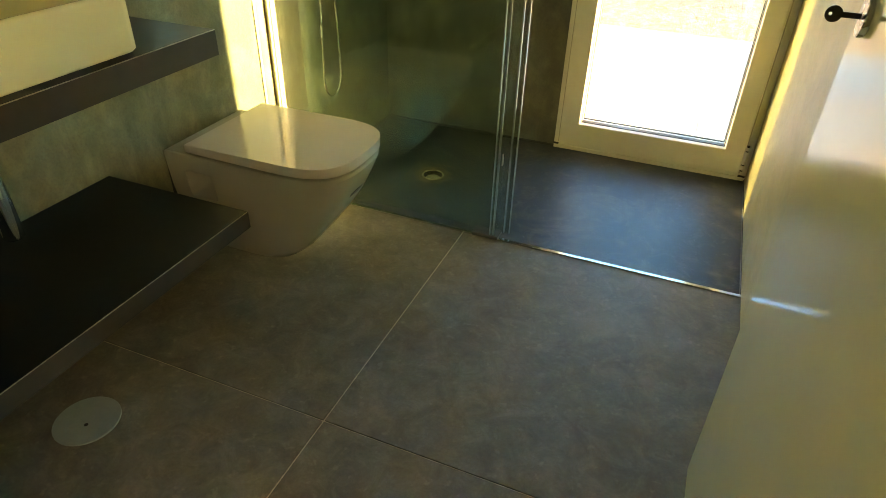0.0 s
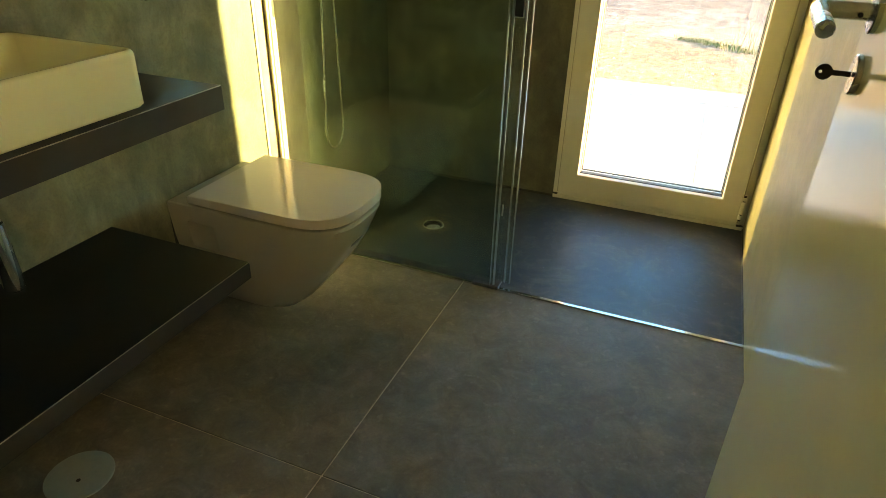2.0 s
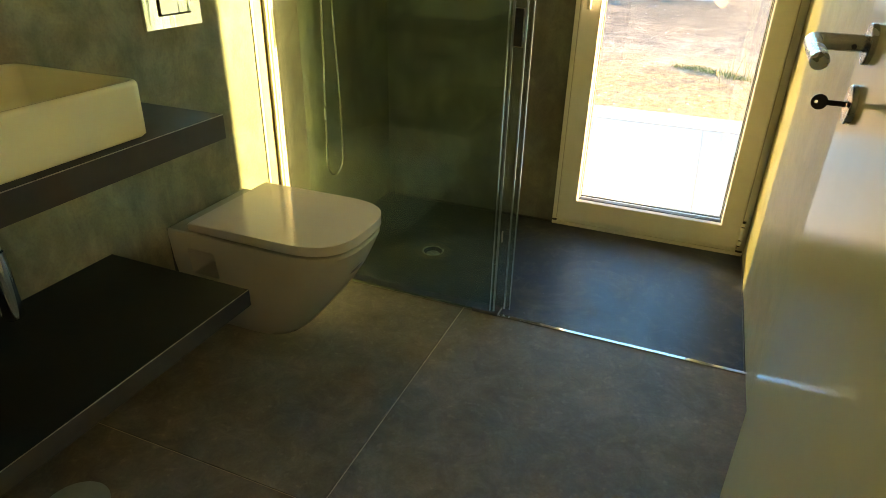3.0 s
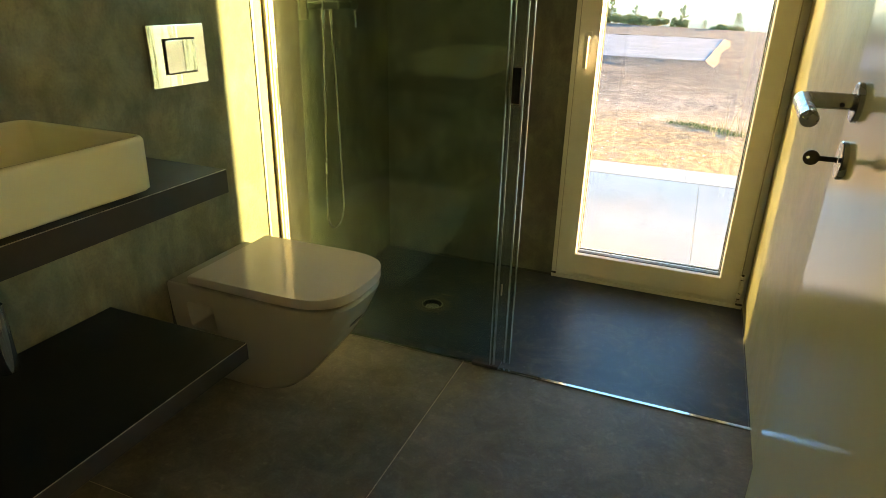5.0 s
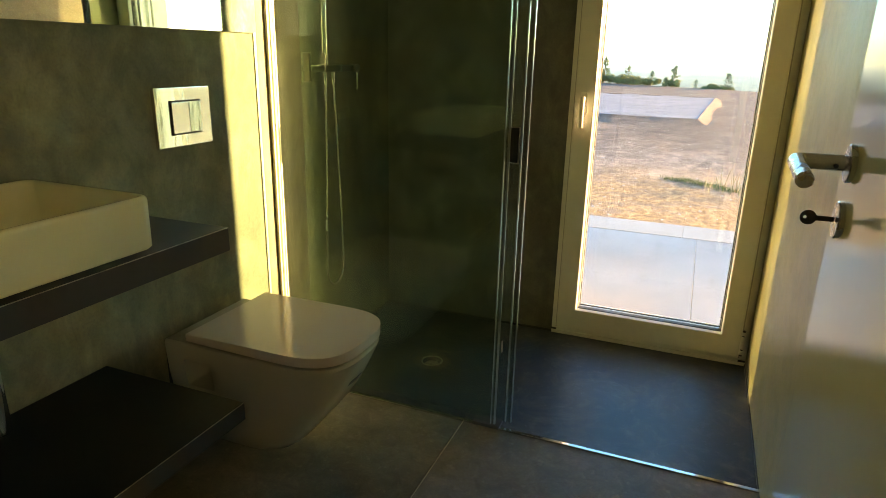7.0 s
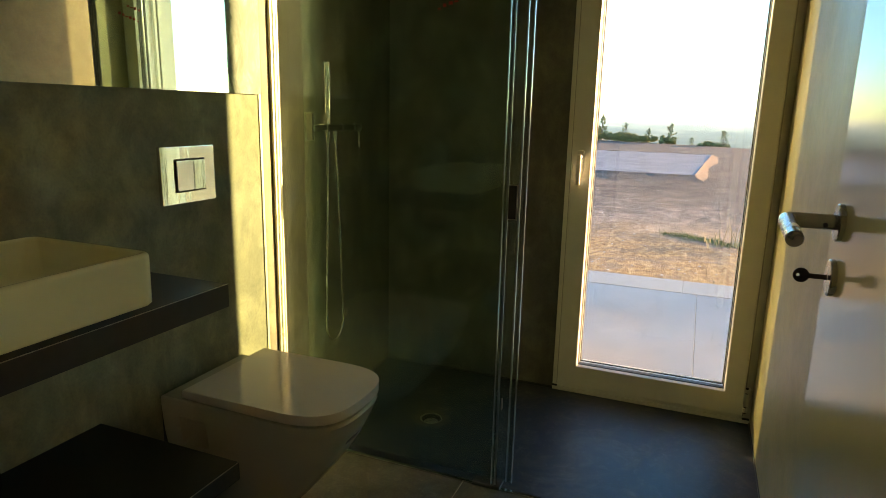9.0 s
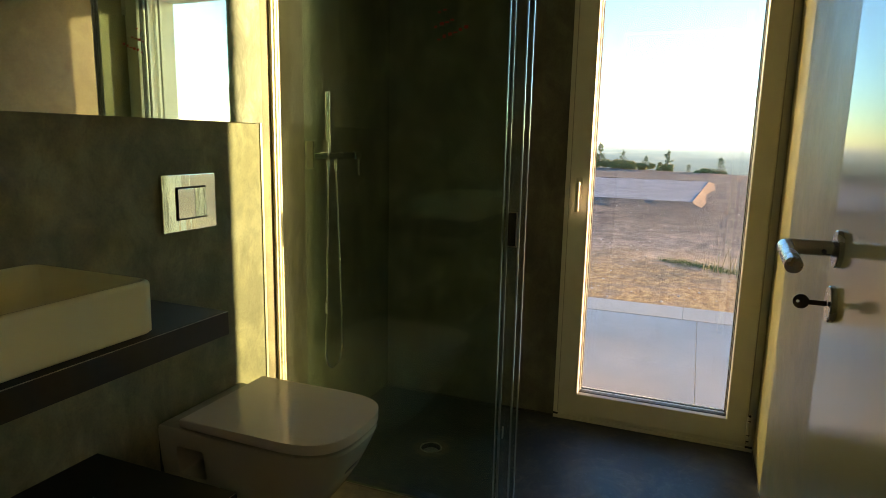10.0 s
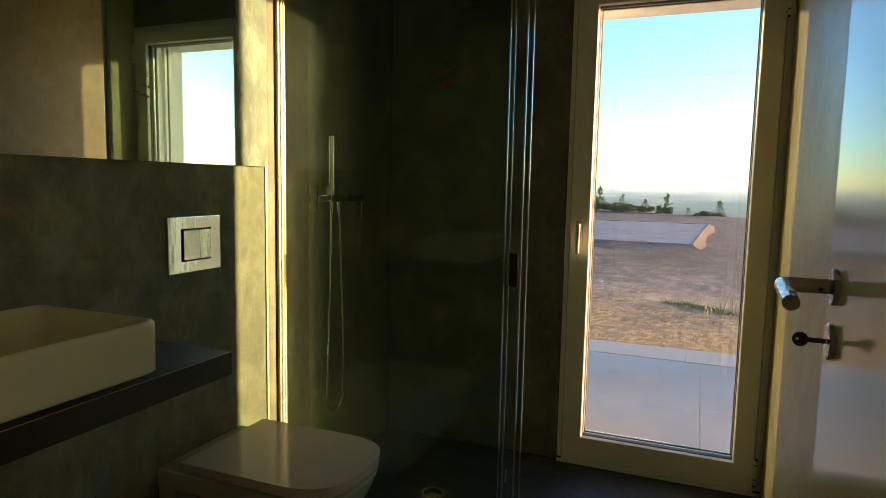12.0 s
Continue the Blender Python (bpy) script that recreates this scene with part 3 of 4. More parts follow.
for k, b in enumerate(((XL + 0.004, WX0, YB - 0.004, YB, -0.012, 0.004), (XR - 0.004, XR, YG + 0.01, YB - 0.004, -0.012, 0.004), (XL, XL + 0.004, YG + 0.018, YB, -0.012, 0.004))):
    solid("trim", boxed(*b, 0.0015, 1), SILICONE, "dark silicone joint round the shower floor", "joint")

# ---- garden door ----


def garden_door():
    e = thing("window_1", (WX0, YB, 0), "closed ivory glazed garden door with one tall pane", "window", kind="structure")
    y0, y1 = YB - 0.002, YB + 0.075
    fr = piece("window_frame", ring_frame(WX0, WX1, y0, y1, WZ0, WZ1, (0.050, 0.05, 0.040, 0.05), 0.003), PVC, e, smooth=False)
    piece("threshold", boxed(WX0 + 0.001, WX1 - 0.002, YB - 0.010, YB - 0.0025, -0.01, 0.012, 0.002), PVC, e, "narrow ivory threshold bar", smooth=False)
    sx0, sx1, sz0, sz1 = -0.135, 0.626, 0.032, 2.014
    gx0, gx1, gz0, gz1 = -0.054, 0.550, 0.128, 1.949
    sash = piece("sash", ring_frame(sx0, sx1, YB - 0.024, YB + 0.058, sz0, sz1, (gx0 - sx0, sx1 - gx1, gz0 - sz0, sz1 - gz1), 0.004), PVC, e, smooth=False)
    piece("glazing_bead", profile_ring(gx0, gx1, gz0, gz1, ((-0.001, YB - 0.0225), (0.003, YB - 0.010), (0.003, YB + 0.012), (-0.001, YB + 0.012))), PVC, sash, smooth=False)
    piece("gasket", profile_ring(gx0, gx1, gz0, gz1, ((0.002, YB - 0.009), (0.0055, YB - 0.004), (0.0055, YB + 0.0155), (0.002, YB + 0.0155))), GASKET, sash, "thin dark rubber gasket", smooth=False)
    piece("spacer_bar", profile_ring(gx0, gx1, gz0, gz1, ((0.002, YB + 0.0205), (0.0060, YB + 0.0205), (0.0060, YB + 0.0305), (0.002, YB + 0.0305))), ALU, sash, "aluminium spacer bar between the panes", smooth=False)
    piece("outer_gasket", profile_ring(gx0, gx1, gz0, gz1, ((0.002, YB + 0.0355), (0.0080, YB + 0.0355), (0.0075, YB + 0.044), (0.002, YB + 0.044))), GASKET, sash, "dark outer rubber gasket", smooth=False)
    piece("outer_bead", profile_ring(gx0, gx1, gz0, gz1, ((-0.001, YB + 0.0442), (0.0095, YB + 0.0442), (0.004, YB + 0.062), (-0.001, YB + 0.062))), PVC, sash, smooth=False)
    piece("rebate_seal", ring_frame(sx0 - 0.006, sx1 + 0.006, YB - 0.0055, YB + 0.02, sz0 - 0.006, sz1 + 0.006, (0.008,) * 4), ALU, e, "grey seal in the rebate", smooth=False)
    for py in (0.016, 0.031):
        pane = piece("pane", boxed(gx0 + 0.001, gx1 - 0.001, YB + py, YB + py + 0.004, gz0 + 0.001, gz1 - 0.001), PANE_GLASS, sash, "clear dusty glass pane", smooth=False)
    for cx0, cx1 in ((WX0 + 0.001, WX0 + 0.022), (WX1 - 0.030, WX1 - 0.003)):
        piece("drip_cap", boxed(cx0, cx1, YB - 0.0115, YB - 0.0028, 0.0122, 0.0175), GASKET, e, "small dark plastic end cap", smooth=False)
    for rx in (WX0, WX1 - 0.024):
        bm = boxed(rx, rx + 0.024, YB + 0.190, YB + 0.206, -0.04, SOFFIT, 0.002)
        box(bm, rx, rx + 0.024, YB + 0.220, YB + 0.236, -0.04, SOFFIT, 0.002)
        guide = piece("shutter_guide", bm, PVC, e, "ivory shutter guide rail in the outer reveal", smooth=False)
        piece("brush_strip", boxed(rx + 0.002, rx + 0.015, YB + 0.2062, YB + 0.2198, -0.04, SOFFIT), GASKET, guide, "dark brush strip", smooth=False)
    # handle on its narrow plate
    hx = -0.096
    plate = piece("handle_plate", boxed(hx - 0.013, hx + 0.013, YB - 0.032, YB - 0.023, 0.985, 1.075, 0.004), PVC, sash)
    bm = rod((hx, YB - 0.036, 1.05), (hx, YB - 0.066, 1.05), 0.009, 16)
    box(bm, hx - 0.009, hx + 0.009, YB - 0.076, YB - 0.062, 0.935, 1.060, 0.005)
    piece("handle", bm, PVC, sash, "ivory lever handle turned down")
    for hz in (0.105, 1.90):
        hx, hy = 0.6320, YB - 0.032
        bm = rod((hx, hy, hz - 0.050), (hx, hy, hz - 0.030), 0.0095, 16, rounded=0.002)
        rod((hx, hy, hz - 0.025), (hx, hy, hz + 0.030), 0.0095, 16, bm=bm, rounded=0.002)
        rod((hx, hy, hz + 0.035), (hx, hy, hz + 0.050), 0.0095, 16, bm=bm, rounded=0.002)
        box(bm, hx - 0.002, hx + 0.013, hy + 0.004, hy + 0.034, hz - 0.048, hz + 0.048, 0.002)
        hinge = piece("hinge", bm, PVC, e, "ivory barrel hinge")
        piece("hinge_pin", rod((hx, hy, hz - 0.056), (hx, hy, hz + 0.056), 0.0055, 12), DARK_STEEL, hinge, "dark hinge pin")
    return e


garden_door()

# ---- entrance door leaf, swung open along the wall ----


def entrance_door():
    dx0, dx1, dy0, dy1 = 0.554, 0.594, 0.445, 1.260
    e = thing("door_1", (dx0, dy0, 0), "white glossy lacquered door standing open, key in the lock", "door", kind="structure")
    piece("leaf", boxed(dx0, dx1, dy0, dy1, 0.008, 2.03, 0.002), LACQUER, e, smooth=False)
    hy, hz, kz = 1.190, 1.082, 1.004
    for z in (hz, kz):
        piece("rosette", rod((dx0, hy, z), (dx0 - 0.0085, hy, z), 0.026, 40, rounded=0.0015), STEEL, e, "round brushed steel rosette")
    # neck, rounded elbow and grip
    ex = dx0 - 0.070
    pts = [(dx0 - 0.008, hy, hz), (ex + 0.012, hy, hz)]
    for k in range(1, 7):
        a = math.pi / 2 * k / 6
        pts.append((ex + 0.012 - 0.012 * math.sin(a), hy - 0.012 + 0.012 * math.cos(a), hz))
    pts.append((ex, hy - 0.110, hz - 0.009))
    piece("lever", tube(pts, 0.0108, 28), STEEL, e, "brushed steel tubular lever")
    piece("end_cap", rod((ex, hy - 0.1100, hz - 0.009), (ex, hy - 0.1108, hz - 0.0091), 0.0104, 28), STEEL, e, "flat steel lever end cap")
    piece("grub_screw", rod((dx0 - 0.022, hy - 0.0116, hz - 0.003), (dx0 - 0.022, hy - 0.0121, hz - 0.003), 0.003, 12), GASKET, e)
    bm = boxed(dx0 - 0.032, dx0 - 0.009, hy - 0.0012, hy + 0.0012, kz - 0.0035, kz + 0.0035)
    kx = dx0 - 0.041
    outer = [(kx + 0.0105 * math.cos(2 * math.pi * k / 24), kz + 0.0105 * math.sin(2 * math.pi * k / 24)) for k in range(24)]
    inner = [(kx - 0.004 + 0.0022 * math.cos(2 * math.pi * k / 24), kz + 0.0022 * math.sin(2 * math.pi * k / 24)) for k in range(24)]
    f0, f1 = hy - 0.0013, hy + 0.0013
    kr = loft([[(x, y, z) for x, z in ring] for ring, y in ((outer, f0), (outer, f1), (inner, f1), (inner, f0), (outer, f0))], False, False, bm=bm)
    key = piece("key", bm, DARK_STEEL, e, "dark metal key in the lock", smooth=False)
    return e


entrance_door()

# ---- shower ----


def shower_screen():
    e = thing("shower_screen", (XL, YG, 0), "green-tinted clear glass shower screen with its sliding door pushed open", "shower screen")
    top = 2.05
    a = piece("fixed_pane", boxed(XL + 0.006, -0.163, YG - 0.004, YG + 0.004, 0.008, top, 0.001, 1), SCREEN_GLASS, e, smooth=False)
    b = piece("sliding_pane", boxed(-0.897, -0.1125, YG + 0.028, YG + 0.036, 0.014, top - 0.02, 0.001, 1), SCREEN_GLASS, e, smooth=False)
    bm = boxed(XL, XL + 0.006, YG - 0.0125, YG + 0.030, 0.006, top, 0.001, 1)
    for ry, rw, rd in ((YG - 0.0130, 0.0085, 0.0115), (YG + 0.0045, 0.010, 0.0115), (YG + 0.022, 0.0085, 0.0090)):
        box(bm, XL + 0.004, XL + rd, ry, ry + rw, 0.006, top, 0.0012, 2)
    piece("wall_profile", bm, PROFILE, e, "slim ribbed ivory aluminium wall profile")
    piece("wall_bead", boxed(XL, XL + 0.0035, 1.924, 1.936, 0.006, top, 0.0015, 3), PROFILE, e, "narrow ivory cover bead beside the profile")
    bm = boxed(-0.1735, -0.1705, YG - 0.0055, YG + 0.0055, 0.008, top, 0.001)
    box(bm, -0.1625, -0.1555, YG - 0.003, YG + 0.003, 0.008, top, 0.001)
    piece("edge_seal", bm, SEAL, e, "thin bright edge seal")
    bm = boxed(-0.1320, -0.1270, YG + 0.0265, YG + 0.0375, 0.014, top - 0.02, 0.001)
    box(bm, -0.1125, -0.1090, YG + 0.0265, YG + 0.0375, 0.014, top - 0.02, 0.001)
    piece("door_seal", bm, SEAL, e, "pair of thin bright door seals")
    bm = boxed(-0.235, -0.140, YG - 0.012, YG + 0.042, 0.001, 0.014, 0.002)
    piece("floor_guide", bm, GUIDE, e, "small dark floor guide")
    h = piece("handle", boxed(-0.166, -0.1345, YG + 0.012, YG + 0.0275, 0.905, 1.008, 0.001), GUIDE, e, "slim square dark pull handle", smooth=False)
    piece("handle_trim", ring_frame(-0.1665, -0.1300, YG + 0.0105, YG + 0.0118, 0.903, 1.010, (0.0015, 0.0040, 0.0030, 0.0020)), CHROME, h, "thin chrome trim", smooth=False)
    piece("clip", boxed(-0.1490, -0.1450, YG - 0.004, YG + 0.004, 0.285, 0.325, 0.001), ALU, e, "small bright clip", smooth=False)
    # unreadable red marker strokes
    rnd = random.Random(4)
    for row, (x0, z0, n) in enumerate(((-0.395, 1.590, 2), (-0.405, 1.548, 4), (-0.395, 1.512, 6))):
        bm = bmesh.new()
        for k in range(n):
            cx, cz = x0 + 0.017 * k, z0 + 0.006 * k
            box(bm, cx, cx + rnd.uniform(0.008, 0.014), YG - 0.0052, YG - 0.0045, cz, cz + rnd.uniform(0.003, 0.010))
        piece("marker_stroke", bm, INK, e, "faint red marker strokes", smooth=False)
    return e


shower_screen()


def shower_mixer():
    bx, bz = XL + 0.065, 1.150
    e = thing("shower_mixer", (XL, 2.14, bz), "chrome wall shower mixer with slim hand shower and hose", "shower mixer")
    piece("wall_plate", boxed(XL, XL + 0.008, 2.175, 2.240, bz - 0.050, bz + 0.055, 0.002), CHROME, e, smooth=False)
    bm = rod((bx, 2.128, bz), (bx, 2.325, bz), 0.015, 24, rounded=0.002)
    rod((XL, 2.2075, bz), (bx, 2.2075, bz), 0.012, 18, bm=bm)
    rod((XL, 2.36, bz), (bx, 2.36, bz), 0.012, 18, bm=bm)
    rod((bx, 2.329, bz), (bx, 2.41, bz), 0.015, 24, bm=bm, rounded=0.002)
    body = piece("body", bm, CHROME, e)
    piece("end_plate", boxed(bx - 0.013, bx + 0.013, 2.120, 2.128, bz - 0.042, bz + 0.055, 0.002), DARK_STEEL, e, smooth=False)
    knob = piece("control_knob", rod((bx, 2.414, bz), (bx, 2.470, bz), 0.018, 28, rounded=0.003), CHROME, e)
    piece("lever", rod((bx, 2.468, bz), (bx, 2.470, bz - 0.080), 0.0038, 12, rounded=0.001), CHROME, knob, "thin chrome lever pointing down")
    piece("holder", boxed(bx - 0.004, bx + 0.026, 2.200, 2.212, bz + 0.012, bz + 0.055, 0.003), CHROME, e)
    sx = bx + 0.012
    bm = rod((sx, 2.218, bz + 0.015), (sx, 2.218, bz + 0.235), 0.0130, 28, rounded=0.0015)
    piece("hand_shower", bm, CHROME, e, "slim tubular chrome hand shower")
    # hose hanging in a long loop, widening to a round bend
    pts = []
    for k in range(31):
        u = k / 30
        pts.append((sx - 0.002 * u, 2.218 - 0.026 * u ** 1.4, bz + 0.012 - 0.765 * u))
    for k in range(1, 16):
        a = math.pi * k / 16
        pts.append((sx - 0.002 - 0.010 * k / 16, 2.261 - 0.069 * math.cos(a), bz - 0.753 - 0.085 * math.sin(a)))
    for k in range(31):
        u = k / 30
        pts.append((sx - 0.012, 2.330 - 0.041 * u ** 1.3, bz - 0.753 + 0.741 * u))
    for ny, nx in ((2.218, sx), (2.289, sx - 0.012)):
        piece("hose_nut", rod((nx, ny, bz - 0.012), (nx, ny, bz - 0.058), 0.0095, 20, 0.0065, rounded=0.001), CHROME, e, "tapered chrome hose nut")
    piece("flange", rod((bx, 2.325, bz), (bx, 2.330, bz), 0.0185, 28, rounded=0.001), CHROME, e, "thin chrome flange")
    piece("hose", tube(pts, 0.0045, 12), HOSE, e, "long hanging metal shower hose")
    return e


shower_mixer()


def shower_drain():
    cx, cy = -0.552, 2.38
    e = thing("shower_drain", (cx, cy, -0.014), "round dull metal shower drain set in the micro-cement", "drain")
    def turned(profile):
        return [[(cx + r * math.cos(2 * math.pi * k / 48), cy + r * math.sin(2 * math.pi * k / 48), z) for k in range(48)] for r, z in profile]

    piece("rim", loft(turned(((0.0450, -0.016), (0.0450, -0.0115), (0.0438, -0.0100), (0.0410, -0.0105), (0.0398, -0.0130), (0.0395, -0.050), (0.0, -0.0505))), False, False), DRAIN_METAL, e)
    piece("cover", loft(turned(((0.0270, -0.050), (0.0300, -0.030), (0.0295, -0.0265), (0.0270, -0.0250), (0.021, -0.0285), (0.010, -0.0310), (0.002, -0.0310)))), COVER, e, "pale scuffed metal cover")
    # near-black sleeve: the shade inside the drain is put into its colour
    piece("inner_wall", loft(turned(((0.0394, -0.0140), (0.0380, -0.0145), (0.0380, -0.0400), (0.0394, -0.0400), (0.0394, -0.0140))), False, False), GASKET, e, "inner wall darkened for the shade inside the drain")
    return e


shower_drain()

# ---- toilet and flush plate ----
TC = 1.613   # middle of the toilet along the wall


def d_outline(xb, xf, hw, depth, power=2.7, n=18, rb=0.004):
    """Straight back and sides, rounded front, in plan."""
    pts = [(xb, TC - hw)]
    for k in range(2 * n + 1):
        a = -math.pi / 2 + math.pi * k / (2 * n)
        c, s_ = math.cos(a), math.sin(a)
        pts.append((xf - depth + depth * abs(c) ** (2 / power), TC + hw * math.copysign(abs(s_) ** (2 / power), s_)))
    pts.append((xb, TC + hw))
    return pts


def toilet():
    e = thing("toilet", (XL, TC, 0.055), "white wall-hung ceramic toilet with its lid closed", "toilet")
    rings = []
    for z, xf, hw, d in ((0.058, -0.690, 0.096, 0.16), (0.062, -0.664, 0.108, 0.17), (0.10, -0.622, 0.127, 0.18), (0.16, -0.572, 0.145, 0.19), (0.23, -0.518, 0.160, 0.20),
                         (0.30, -0.474, 0.171, 0.20), (0.36, -0.446, 0.176, 0.20), (0.395, -0.432, 0.178, 0.20), (0.404, -0.434, 0.176, 0.20), (0.407, -0.440, 0.171, 0.20)):
        rings.append([(x, y, z) for x, y in d_outline(XL + 0.0046, xf, hw, d, 3.0)])
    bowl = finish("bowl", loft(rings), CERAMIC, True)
    cut = finish("cutter", boxed(-0.934, -0.838, TC - 0.3, TC - 0.082, 0.268, 0.356, 0.008), CERAMIC)
    md = bowl.modifiers.new("recess", "BOOLEAN")
    md.operation, md.object, md.solver = "DIFFERENCE", cut, "EXACT"
    scene.view_layers[0].update()
    done = bpy.data.meshes.new_from_object(bowl.evaluated_get(bpy.context.evaluated_depsgraph_get()))
    done.name = "bowl"
    done.set_sharp_from_angle(angle=radians(30))
    bowl.modifiers.clear()
    bowl.data = done
    bpy.data.objects.remove(cut)
    under(bowl, e)
    piece("seat", prism(d_outline(-0.905, -0.452, 0.164, 0.20, 3.1), 0.4075, 0.4155, 0.001), SEAT, e)
    lid = piece("lid", prism(d_outline(-0.912, -0.430, 0.1800, 0.20, 3.1), 0.4155, 0.443, 0.006, 5), SEAT, e)
    # narrow plate bent round the front of the bowl, square to its slope
    mark = []
    for k in range(7):
        dy = -0.048 + 0.016 * k
        bend = -2.2 * dy * dy
        mark.append([(-0.4675 + bend + 0.467 * dz + 0.9 * off, TC + dy, 0.312 + dz - 0.42 * off) for dz, off in ((-0.006, -0.003), (0.006, -0.003), (0.006, 0.0014), (-0.006, 0.0014))])
    piece("maker_plate", loft(mark), DARK_STEEL, e, "small dark plate without lettering", smooth=False)
    piece("wall_gasket", boxed(XL, XL + 0.0045, TC - 0.173, TC + 0.173, 0.08, 0.401), GASKET, e, "thin dark gap against the wall", smooth=False)
    return e


toilet()


def flush_plate():
    y0, y1, z0, z1 = 1.488, 1.695, 0.946, 1.108
    e = thing("flush_plate", (XL, y0, z0), "polished chrome dual flush plate on the wall", "flush plate")
    bm = boxed(XL, XL + 0.012, y0, y1, z0, z1, 0.003)
    plate = piece("plate", bm, PLATE, e)
    # dark sheet under the buttons that paints the shadow in their gaps
    piece("button_gap_sheet", boxed(XL + 0.0121, XL + 0.0135, 1.5365, 1.6525, 0.9785, 1.0725), GASKET, e, "dark sheet painted as the shadow gap round the buttons", smooth=False)
    piece("button", prism([(XL + 0.0136, 1.541), (XL + 0.0185, 1.541), (XL + 0.0165, 1.604), (XL + 0.0136, 1.604)], 0.983, 1.068, 0.0012, 2), PLATE, e)
    piece("button", prism([(XL + 0.0136, 1.606), (XL + 0.0160, 1.606), (XL + 0.0182, 1.648), (XL + 0.0136, 1.648)], 0.983, 1.068, 0.0012, 2), PLATE, e)
    return e


flush_plate()

# ---- vanity ----
CZ, SZ = 0.844, 0.413   # top of counter and of shelf

def vanity_slab(name, z1, thick, y1, label, category):
    e = thing(name, (XL, YS, z1 - thick), label, category)
    xf = -0.557
    piece("slab", boxed(XL, xf - 0.0022, YS, y1 - 0.0022, z1 - thick, z1, 0.0012), SLATE, e, smooth=False)
    piece("front_edge_band", boxed(xf - 0.002, xf, YS, y1, z1 - thick, z1 - 0.0016, 0.0009, 2), EDGE_BAND, e, "brown-black front edge band", smooth=False)
    piece("highlight_arris", boxed(xf - 0.0019, xf + 0.0002, YS, y1, z1 - 0.0015, z1 + 0.0002, 0.0007, 2), ARRIS, e, "thin pale strip painted as the edge's highlight")
    piece("end_edge_band", boxed(XL, xf - 0.0022, y1 - 0.002, y1, z1 - thick, z1 - 0.0004, 0.0006, 1), EDGE_BAND, e, "brown-black end edge band", smooth=False)
    return e


vanity_slab("vanity_counter", CZ, 0.052, 1.240, "charcoal vanity counter slab fixed to the wall", "counter")
vanity_slab("vanity_shelf", SZ, 0.045, 1.245, "charcoal open shelf below the vanity counter", "shelf")


def rounded_rect(x0, x1, y0, y1, r, n=6):
    pts = []
    for cx, cy, a0 in ((x1 - r, y1 - r, 0), (x0 + r, y1 - r, 90), (x0 + r, y0 + r, 180), (x1 - r, y0 + r, 270)):
        for k in range(n + 1):
            a = radians(a0 + 90 * k / n)
            pts.append((cx + r * math.cos(a), cy + r * math.sin(a)))
    return pts


def washbasin():
    x0, x1, y0, y1 = -0.915, -0.578, 0.48, 1.070
    e = thing("washbasin", (x0, y0, CZ), "white rectangular ceramic countertop basin", "washbasin")
    zt = 0.947
    spec = [(0.006, CZ + 0.0006, 0.020), (0.002, CZ + 0.005, 0.022), (0.0, zt - 0.009, 0.026), (0.0008, zt - 0.005, 0.026), (0.0026, zt - 0.002, 0.025), (0.006, zt, 0.023),
            (0.010, zt, 0.021), (0.0130, zt - 0.002, 0.020), (0.015, zt - 0.007, 0.020), (0.022, CZ + 0.045, 0.03), (0.034, CZ + 0.026, 0.035), (0.06, CZ + 0.018, 0.03), (0.12, CZ + 0.014, 0.02)]
    rings = [[(x, y, z) for x, y in rounded_rect(x0 + d, x1 - d, y0 + d, y1 - d, r)] for d, z, r in spec]
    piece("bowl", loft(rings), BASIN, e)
    piece("waste", rod((-0.755, 0.78, CZ + 0.0142), (-0.755, 0.78, CZ + 0.019), 0.031, 32, rounded=0.002), CHROME, e)
    return e


washbasin()


def bottle_trap():
    e = thing("bottle_trap", (-0.78, 0.84, CZ - 0.058), "chrome bottle trap under the vanity counter", "trap")
    piece("tailpiece", rod((-0.78, 0.84, CZ - 0.046), (-0.78, 0.84, 0.66), 0.016, 22), CHROME, e)
    piece("bottle", rod((-0.78, 0.84, 0.66), (-0.78, 0.84, 0.515), 0.019, 28, rounded=0.003), CHROME, e)
    piece("outlet_pipe", rod((-0.78, 0.84, 0.63), (XL, 0.84, 0.63), 0.014, 20), CHROME, e)
    return e


bottle_trap()


def wall_mirror():
    e = thing("mirror", (XL, YS, 1.26), "large frameless wall mirror, dusty", "mirror")
    piece("backing", boxed(XL, XL + 0.012, YS + 0.01, 1.916, 1.266, 2.07), GASKET, e, smooth=False)
    piece("mirror_glass", boxed(XL + 0.0122, XL + 0.017, YS + 0.004, 1.921, 1.26, 2.075), MIRROR, e, smooth=False)
    return e


wall_mirror()


def floor_cover():
    cx, cy = -0.782, 0.83
    e = thing("floor_drain_cover", (cx, cy, 0), "round steel floor drain cover with a small hole", "drain cover")
    piece("cover", rod((cx, cy, 0.0), (cx, cy, 0.004), 0.075, 56, rounded=0.001), PALE_STEEL, e)
    piece("lifting_hole", rod((cx + 0.01, cy - 0.012, 0.0041), (cx + 0.01, cy - 0.012, 0.0046), 0.005, 16), GASKET, e, "small dark lifting hole")
    return e


floor_cover()

